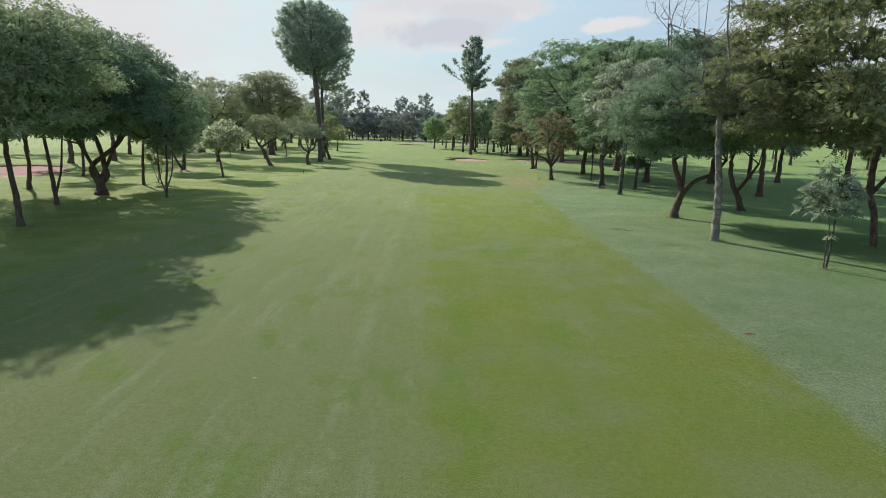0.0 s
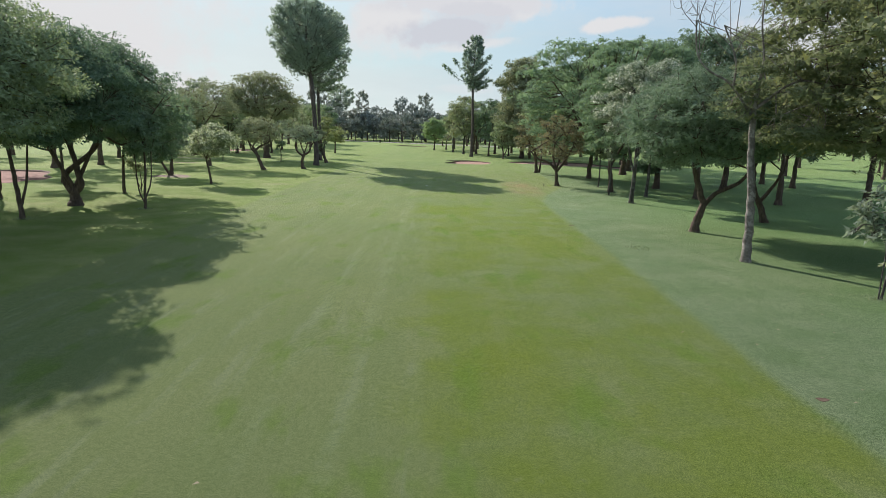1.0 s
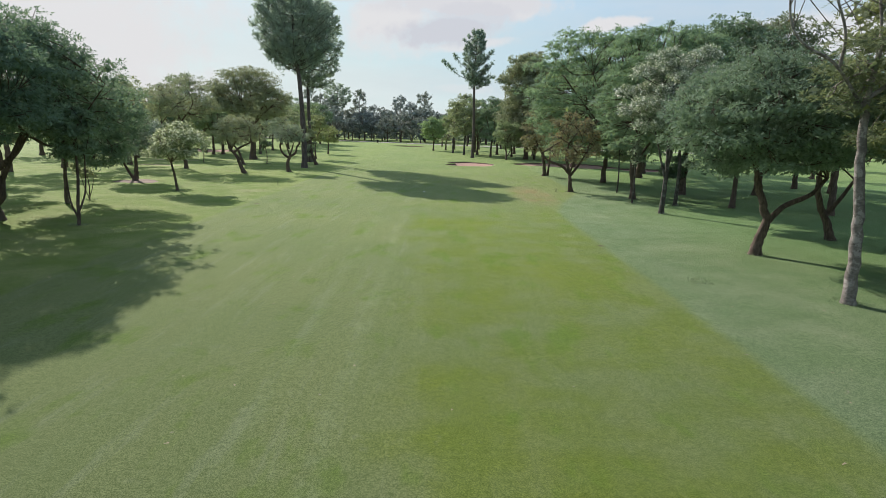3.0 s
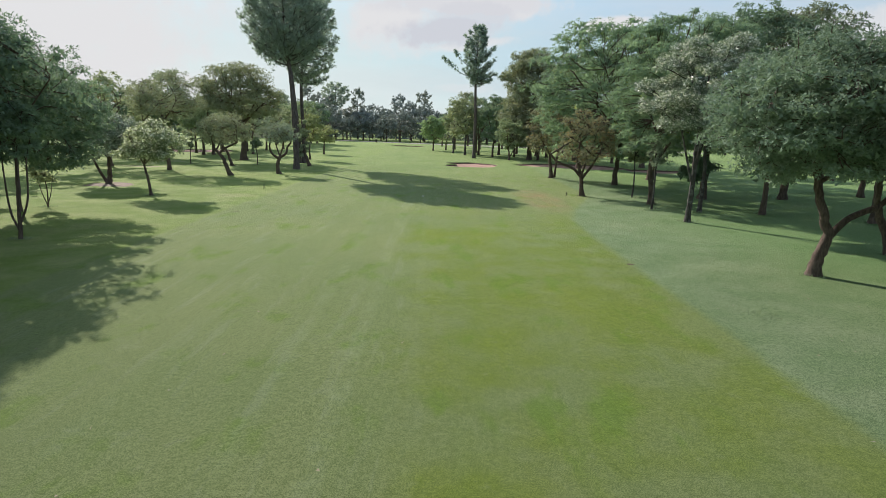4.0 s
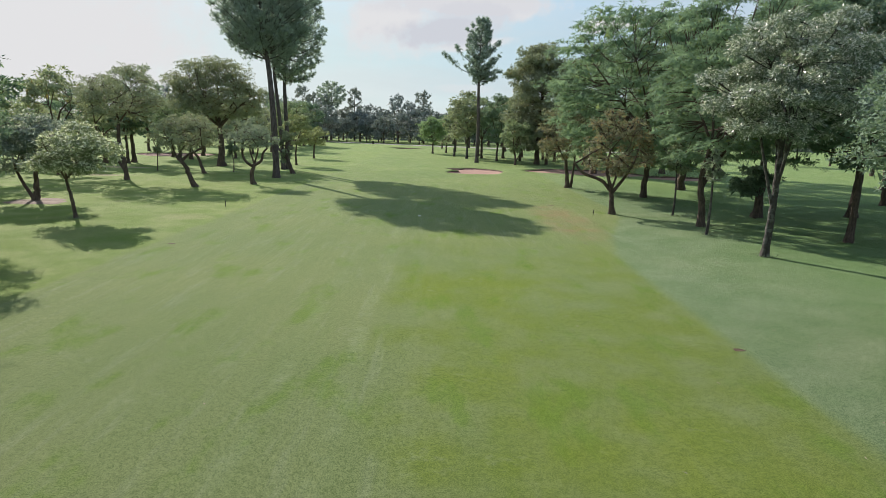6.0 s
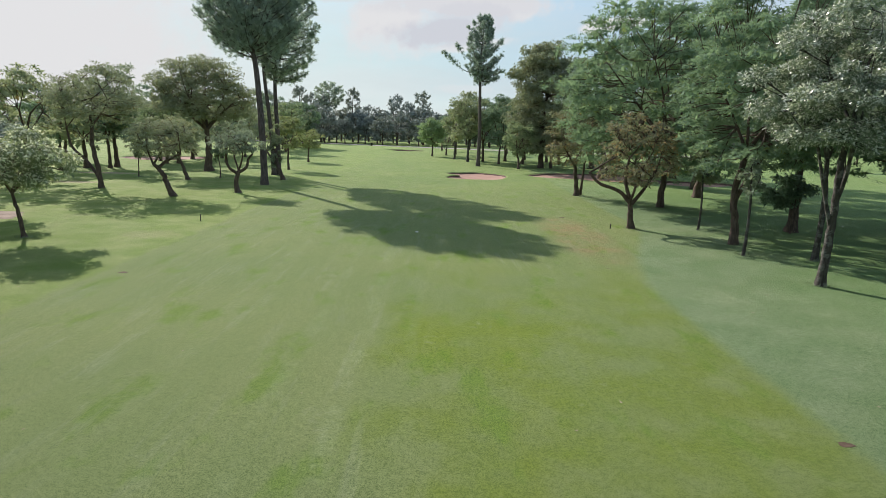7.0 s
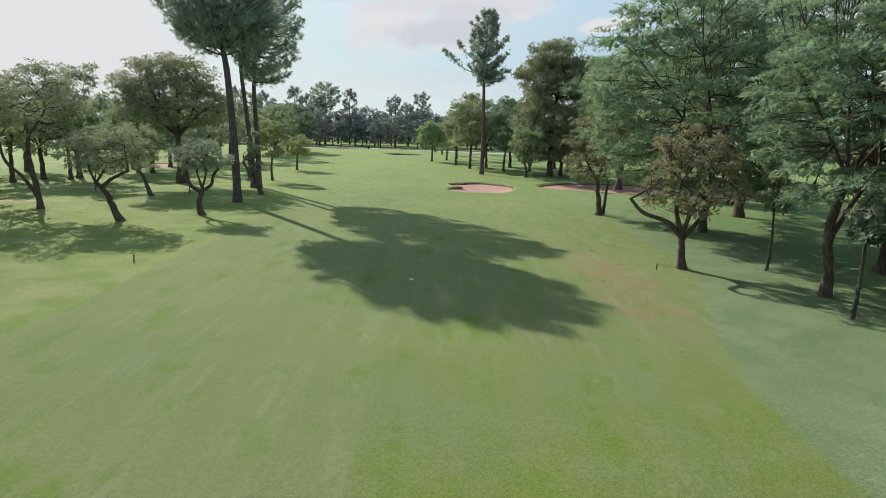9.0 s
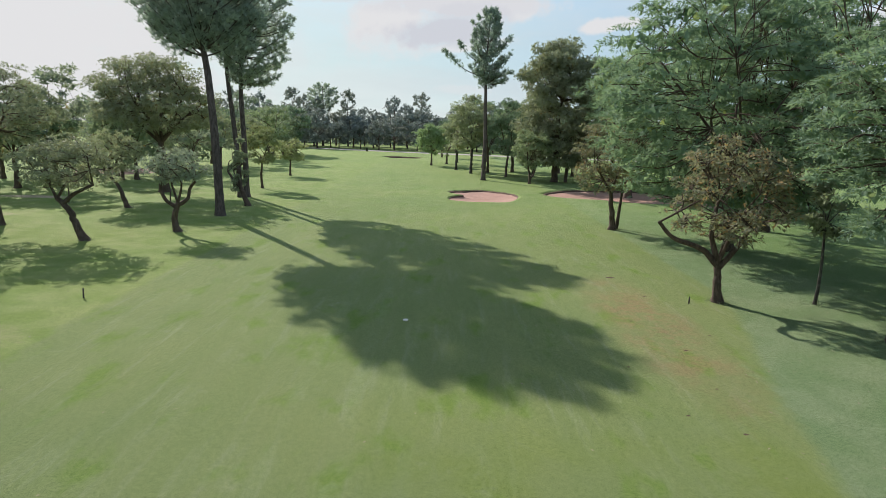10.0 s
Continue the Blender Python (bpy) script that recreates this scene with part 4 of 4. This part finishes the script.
tree("leafy dark tree beyond the bunkers", 8.0, 117.5, 10.6, (0, 0, 3.6, 3.4, 2.4), [(0.0, 0, 1.4), (0.1, 0, 2.8)], 0.2, "dark", "broad", "brown", 20, 7500, 62, size=1.4, group=RIGHT)


PALE = plain_material("pale cloth", (0.5, 0.5, 0.46), (0.7, 0.69, 0.64), 9.0)
PAINT = plain_material("worn dark paint", (0.04, 0.04, 0.035), (0.10, 0.09, 0.08), 14.0)
SPROUT = tree("young tree with two thin pale stems and pale leaves", 13.2, 20.35, 3.5, (-0.1, 0, 1.35, 1.25, 1.55), [(0.06, 0, 0.7), (0.09, 0, 1.9)], 0.042, "grey", "large", "grey", 11, 1000, 71, stems=[[(-0.07, 0, -0.1), (-0.08, 0, 0.8), (-0.12, 0, 1.7), (-0.5, 0, 2.1)]], twigs=0.8, group=RIGHT)


def sprig():
    """A tuft of leaves half way up the young tree."""
    rng = np.random.default_rng(6)
    n = 34
    way = unit(rng.normal(size=(n, 3)) * np.array([1, 1, 0.4]))
    v, f = leaf_faces(np.array([0.0, 0, 1.12]) + way * rng.uniform(0.05, 0.2, (n, 1)), way - np.array([0, 0, 0.3]), 0.17, 0.07, rng)
    child("sprig", mesh_from("sprig", v, f, LEAF["pale"]), SPROUT)


sprig()

# ---- far trees ----
def far_kind(label, h, leaf, seed, r=3.6, zb=2.6, needle=False, leaves=4200, style="middle", **more):
    return tree(label, 0, 0, h, (0, 0, r, r, zb), [(0.0, 0, h * 0.15), (0.1, 0, h * 0.32)], 0.24, leaf, "farneedle" if needle else style, "pine" if needle else "brown", 18, leaves, seed, twigs=0.0,
                name="pine_tree" if needle else "tree", category="pine tree" if needle else "tree", group="far trees", spread=0.27, **more)


KINDS = [far_kind("dark leafy tree at the edge of the wood", 11, "dark", 81), far_kind("leafy green tree at the edge of the wood", 10, "mid", 82, 4.0),
         far_kind("olive-green tree at the edge of the wood", 9.5, "olive", 83, 4.2, 2.2), far_kind("grey-green tree at the edge of the wood", 10.5, "grey", 84, 3.8),
         far_kind("dark pine at the edge of the wood", 13, "needle", 85, 3.3, 3.0, True, 1800), far_kind("dark slim pine at the edge of the wood", 14, "needle", 86, 2.8, 4.5, True, 1800)]
KINDS.append(far_kind("low spreading tree with branches near the ground", 8.5, "mid", 87, 4.7, 1.0))
KINDS.append(far_kind("broad olive tree with branches near the ground", 9.0, "olive", 88, 4.8, 1.2))
FAR_WOOD = [len(KINDS) + i for i in range(5)]
for wood_args in (("dark leafy tree in the far wood", 11, "haze", 93, 5.0, 1.6), ("grey-green tree in the far wood, haze in its colour", 10.5, "hazy", 94, 5.0, 1.4), ("broad dark tree in the far wood", 9.5, "haze", 97, 5.6, 1.5)):
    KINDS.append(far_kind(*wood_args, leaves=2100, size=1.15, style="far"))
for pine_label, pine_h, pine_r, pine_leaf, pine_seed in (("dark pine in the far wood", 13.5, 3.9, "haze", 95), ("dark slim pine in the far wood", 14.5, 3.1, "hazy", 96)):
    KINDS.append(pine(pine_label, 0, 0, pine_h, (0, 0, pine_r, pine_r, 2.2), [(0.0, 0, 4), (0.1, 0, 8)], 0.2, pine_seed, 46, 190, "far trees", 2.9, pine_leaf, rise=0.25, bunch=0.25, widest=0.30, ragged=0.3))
far_rng = random.Random(7)
USED = set()


def far_tree(k, x, y, scale=1.0):
    m = Matrix.Translation((x, y, 0)) @ Matrix.Rotation(far_rng.uniform(0, 6.28), 4, "Z") @ Matrix.Diagonal((scale * far_rng.uniform(0.9, 1.15), scale * far_rng.uniform(0.9, 1.15), scale, 1))
    if k not in USED:
        USED.add(k)
        KINDS[k].matrix_basis = m
    else:
        copy_made(KINDS[k], m)


def copy_made(ob, m):
    keep = ob.matrix_basis.copy()
    ob.matrix_basis = Matrix.Identity(4)
    made = copy_thing(ob, m)
    ob.matrix_basis = keep
    return made


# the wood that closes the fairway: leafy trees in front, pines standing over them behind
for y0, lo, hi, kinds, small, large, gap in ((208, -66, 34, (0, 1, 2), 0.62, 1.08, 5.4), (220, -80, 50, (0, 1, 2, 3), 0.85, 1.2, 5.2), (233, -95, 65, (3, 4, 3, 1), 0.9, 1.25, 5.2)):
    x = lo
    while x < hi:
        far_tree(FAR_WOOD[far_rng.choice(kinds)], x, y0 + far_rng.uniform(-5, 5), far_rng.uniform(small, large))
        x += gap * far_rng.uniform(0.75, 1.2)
# left back rows
for n in range(28):
    x = far_rng.uniform(-38, -30) if n < 12 else far_rng.uniform(-130, -36)
    y = far_rng.uniform(84, 180) if n < 12 else far_rng.uniform(50, 190)
    far_tree(far_rng.choice((0, 1, 2, 3, 6, 7)), x, y, far_rng.uniform(0.8, 1.1))
for x, y, k, s in ((-31, 118, 2, 0.9), (-33, 99, 6, 1.05), (-38, 88, 7, 1.05), (-45, 96, 6, 1.1), (-41, 79, 6, 0.95), (-50, 84, 7, 1.1), (-35, 108, 7, 1.1), (-36, 128, 0, 1.1), (-30, 138, 1, 1.05), (-38, 150, 3, 1.2), (-33, 162, 0, 1.1), (-40, 175, 4, 1.0), (-29, 104, 3, 0.75), (-34, 98, 1, 0.85), (-33, 72, 2, 1.05), (-37, 60, 1, 1.1), (-42, 48, 0, 1.0), (-36, 66, 0, 1.05), (-52, 150, 5, 1.0), (-47, 120, 4, 0.9)):
    far_tree(k, x, y, s)
# right back rows
for n in range(16):
    x = far_rng.uniform(38, 130)
    y = far_rng.uniform(45, 190)
    far_tree(far_rng.choice((0, 1, 2, 3, 6, 7)), x, y, far_rng.uniform(0.8, 1.1))
# the tree at (24.2, 46.5) is added behind others to shade the right lawn
for x, y, k, s in ((6, 136, 0, 1.2), (10, 128, 1, 1.2), (14, 134, 3, 1.2), (18, 122, 0, 1.05), (22, 116, 1, 1.1), (27, 125, 0, 1.1), (2, 152, 3, 0.95), (8, 158, 0, 1.0), (14, 165, 1, 1.0), (-1, 172, 0, 0.9), (6, 182, 3, 1.0), (26, 108, 2, 1.0), (12, 120, 6, 0.9), (6, 125, 0, 0.85), (17, 128, 7, 1.0), (22, 132, 0, 1.1), (0, 146, 7, 0.8), (31, 115, 3, 1.0), (24.2, 46.5, 0, 1.05), (33, 50, 0, 1.15), (38, 45, 1, 1.1), (40, 57, 3, 1.2), (33, 66, 0, 1.1), (28, 33, 1, 1.2), (30, 24, 0, 1.05), (34, 62, 3, 1.1), (37, 48, 0, 1.2)):
    far_tree(k, x, y, s)
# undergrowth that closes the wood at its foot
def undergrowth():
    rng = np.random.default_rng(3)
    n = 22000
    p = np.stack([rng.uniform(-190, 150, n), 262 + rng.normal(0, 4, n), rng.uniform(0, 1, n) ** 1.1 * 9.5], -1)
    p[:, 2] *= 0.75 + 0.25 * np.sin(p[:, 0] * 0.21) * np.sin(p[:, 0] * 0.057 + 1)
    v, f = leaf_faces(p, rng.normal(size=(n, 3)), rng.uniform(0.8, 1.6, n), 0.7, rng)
    tagged(new("undergrowth", mesh_from("undergrowth", v, f, LEAF["hedge"])), "dense undergrowth behind the far trees, shade in its dark colour", "undergrowth", kind="stuff")


undergrowth()
# the tall flat-topped pine over the wood
pine("tall dark pine standing over the far wood", -39.0, 229.0, 19.0, (0, 0, 5.6, 5.2, 11.5), [(0.0, 0, 5), (0.1, 0, 12)], 0.35, 91, 34, 900, "", 2.2, rise=0.25)


# ---- small things on the turf ----
def stake(x, y, h):
    w = Wood(np.random.default_rng(int(abs(x) * 10)))
    w.tube([(0, 0, -0.05), (0.01, 0, h * 0.5), (0.015, 0, h), (0.015, 0, h + 0.008)], [0.028, 0.027, 0.026, 0.006], 8, 0.03)
    ob = new("marker_stake", w.mesh("marker_stake", PAINT))
    ob.location = (x, y, 0)
    tagged(ob, "short dark marker stake standing in the turf", "marker stake", "marker stakes")


stake(-12.9, 55.1, 0.36)
stake(8.76, 56.6, 0.26)
GRAVEL = plain_material("pale gravel", (0.30, 0.28, 0.25), (0.42, 0.40, 0.37), 7.0)


def path():
    """A pale track across the end of the fairway."""
    line = curve([(-75, 222, 0), (-40, 207, 0), (-23, 201, 0), (-10, 195, 0), (0.5, 190.5, 0), (30, 182, 0), (70, 178, 0)], 60)
    w = np.array([0.6, 3.0, 0])
    v = np.concatenate([line - w, line + w])
    v[:, 2] = ground_z(v[:, 0], v[:, 1]) + 0.03
    i = np.arange(59)
    f = np.stack([i, i + 1, i + 61, i + 60], -1)
    tagged(new("path", mesh_from("path", v, f, GRAVEL, True)), "pale gravel track across the end of the fairway", "path", kind="structure")


path()


def lathe(name, profile, mat, sides=24):
    """A turned body from (radius, height) pairs."""
    v = [(r * math.cos(j * 2 * math.pi / sides), r * math.sin(j * 2 * math.pi / sides), z) for r, z in profile for j in range(sides)]
    f = [(i * sides + j, i * sides + (j + 1) % sides, (i + 1) * sides + (j + 1) % sides, (i + 1) * sides + j) for i in range(len(profile) - 1) for j in range(sides)]
    return mesh_from(name, v, f, mat, True)


disc = new("marker_disc", lathe("marker_disc", [(0.001, 0.03), (0.07, 0.03), (0.085, 0.024), (0.09, 0.01), (0.09, -0.03)], PALE))
disc.location = (-1.61, 53.7, ground_z(np.array(-1.61), np.array(53.7)))
tagged(disc, "small white marker disc lying in the turf", "marker disc")
bin_body = new("litter_bin", lathe("litter_bin", [(0.001, 0.0), (0.24, 0.0), (0.27, 0.1), (0.30, 0.8), (0.32, 0.84), (0.29, 0.86), (0.26, 0.6), (0.001, 0.58)], PAINT))
bin_body.location = (-20.6, 193.5, 0)
tagged(bin_body, "dark round litter bin beside the gravel track", "litter bin")


def earth_patch(name, label, category, x, y, rx, ry, seed, mat=SOIL, rise=0.02, group=""):
    """A low uneven patch of bare earth."""
    rng = np.random.default_rng(seed)
    bm = bmesh.new()
    n = 28
    mid = bm.verts.new((0, 0, rise))
    last = None
    for d in (0.35, 0.7, 1.0):
        ring = []
        for j in range(n):
            a = j * 2 * math.pi / n
            e = d * (1 + 0.14 * math.sin(3 * a + seed) + 0.09 * math.sin(7 * a + 2 * seed) + rng.uniform(-0.07, 0.07))
            ring.append(bm.verts.new((rx * e * math.cos(a), ry * e * math.sin(a), (rise if d < 1 else -0.02) + rng.uniform(-0.3, 0.3) * rise)))
        for j in range(n):
            k = (j + 1) % n
            bm.faces.new((mid, ring[j], ring[k]) if last is None else (last[j], ring[j], ring[k], last[k]))
        last = ring
    me = bpy.data.meshes.new(name)
    bm.to_mesh(me)
    bm.free()
    me.materials.append(mat)
    ob = new(name, me)
    ob.location = (x, y, ground_z(np.array(x), np.array(y)))
    tagged(ob, label, category, group)


MULCH = plain_material("dry mulch", (0.15, 0.11, 0.08), (0.30, 0.235, 0.18), 9.0, bump_size=0.05)
earth_patch("mulch_ring", "ring of dry brown mulch under a grey-green tree", "mulch", -23.6, 54.9, 1.7, 1.5, 3, MULCH, 0.05)
for k, (dx, dy, rx, ry) in enumerate(((7.02, 13.1, 0.15, 0.10), (6.53, 33.5, 0.17, 0.11), (-11.04, 43.9, 0.2, 0.12), (6.9, 60.5, 0.25, 0.15), (5.9, 54.3, 0.06, 0.04), (6.7, 51.6, 0.08, 0.04), (5.1, 47.4, 0.06, 0.03), (6.0, 46.6, 0.07, 0.04), (6.4, 48.9, 0.05, 0.03), (7.4, 57.5, 0.09, 0.05), (4.6, 50.2, 0.05, 0.03), (8.0, 53.0, 0.06, 0.04))):
    earth_patch("divot", "small dark divot torn out of the turf", "divot", dx, dy, rx, ry, 20 + k, SOIL, 0.008, "divots")


def scatter():
    """Loose leaves on the grass, and longer grass round the trunks' feet."""
    rng = np.random.default_rng(12)
    spots = []
    for x0, x1, y0, y1, n in ((6.5, 20, 8, 62, 420), (-26, -10, 12, 75, 380), (-10, 6.5, 8, 60, 70)):
        spots.append(np.stack([rng.uniform(x0, x1, n), rng.uniform(y0, y1, n), np.zeros(n)], -1))
    p = np.concatenate(spots)
    p[:, 2] = ground_z(p[:, 0], p[:, 1]) + 0.012
    way = rng.normal(size=(len(p), 3)) * np.array([1, 1, 0.15])
    v, f = leaf_faces(p, way, rng.uniform(0.05, 0.10, len(p)), 0.045, rng, 6.0)
    tagged(new("fallen_leaves", mesh_from("fallen_leaves", v, f, LITTER)), "scattered pale and brown fallen leaves on grass", "fallen leaves", kind="stuff")
    feet = [(o.location.x, o.location.y) for o in bpy.data.objects if o.type == "EMPTY" and o.get("category") in ("tree", "pine tree") and abs(o.location.x) < 30 and o.location.y < 85]
    feet += [(8.17, 27.6)]
    c = []
    for fx, fy in feet:
        n = 110
        a, r = rng.uniform(0, 6.283, n), 0.12 + np.abs(rng.normal(0.16, 0.14, n))
        c.append(np.stack([fx + np.cos(a) * r, fy + np.sin(a) * r, np.full(n, 0.05)], -1))
    c = np.concatenate(c)
    c[:, 2] += ground_z(c[:, 0], c[:, 1])
    way = rng.normal(0, 0.45, (len(c), 3)) + np.array([0, 0, 1.0])
    v, f = leaf_faces(c, way, rng.uniform(0.08, 0.17, len(c)), 0.016, rng, 0)
    tagged(new("grass_tufts", mesh_from("grass_tufts", v, f, LEAF["mid"])), "longer green grass round the feet of trees", "grass", kind="stuff")


LITTER = leaf_material("fallen leaves", (0.10, 0.075, 0.04), (0.22, 0.17, 0.10), (0.30, 0.28, 0.22), 0.3, through_share=0.1)
scatter()
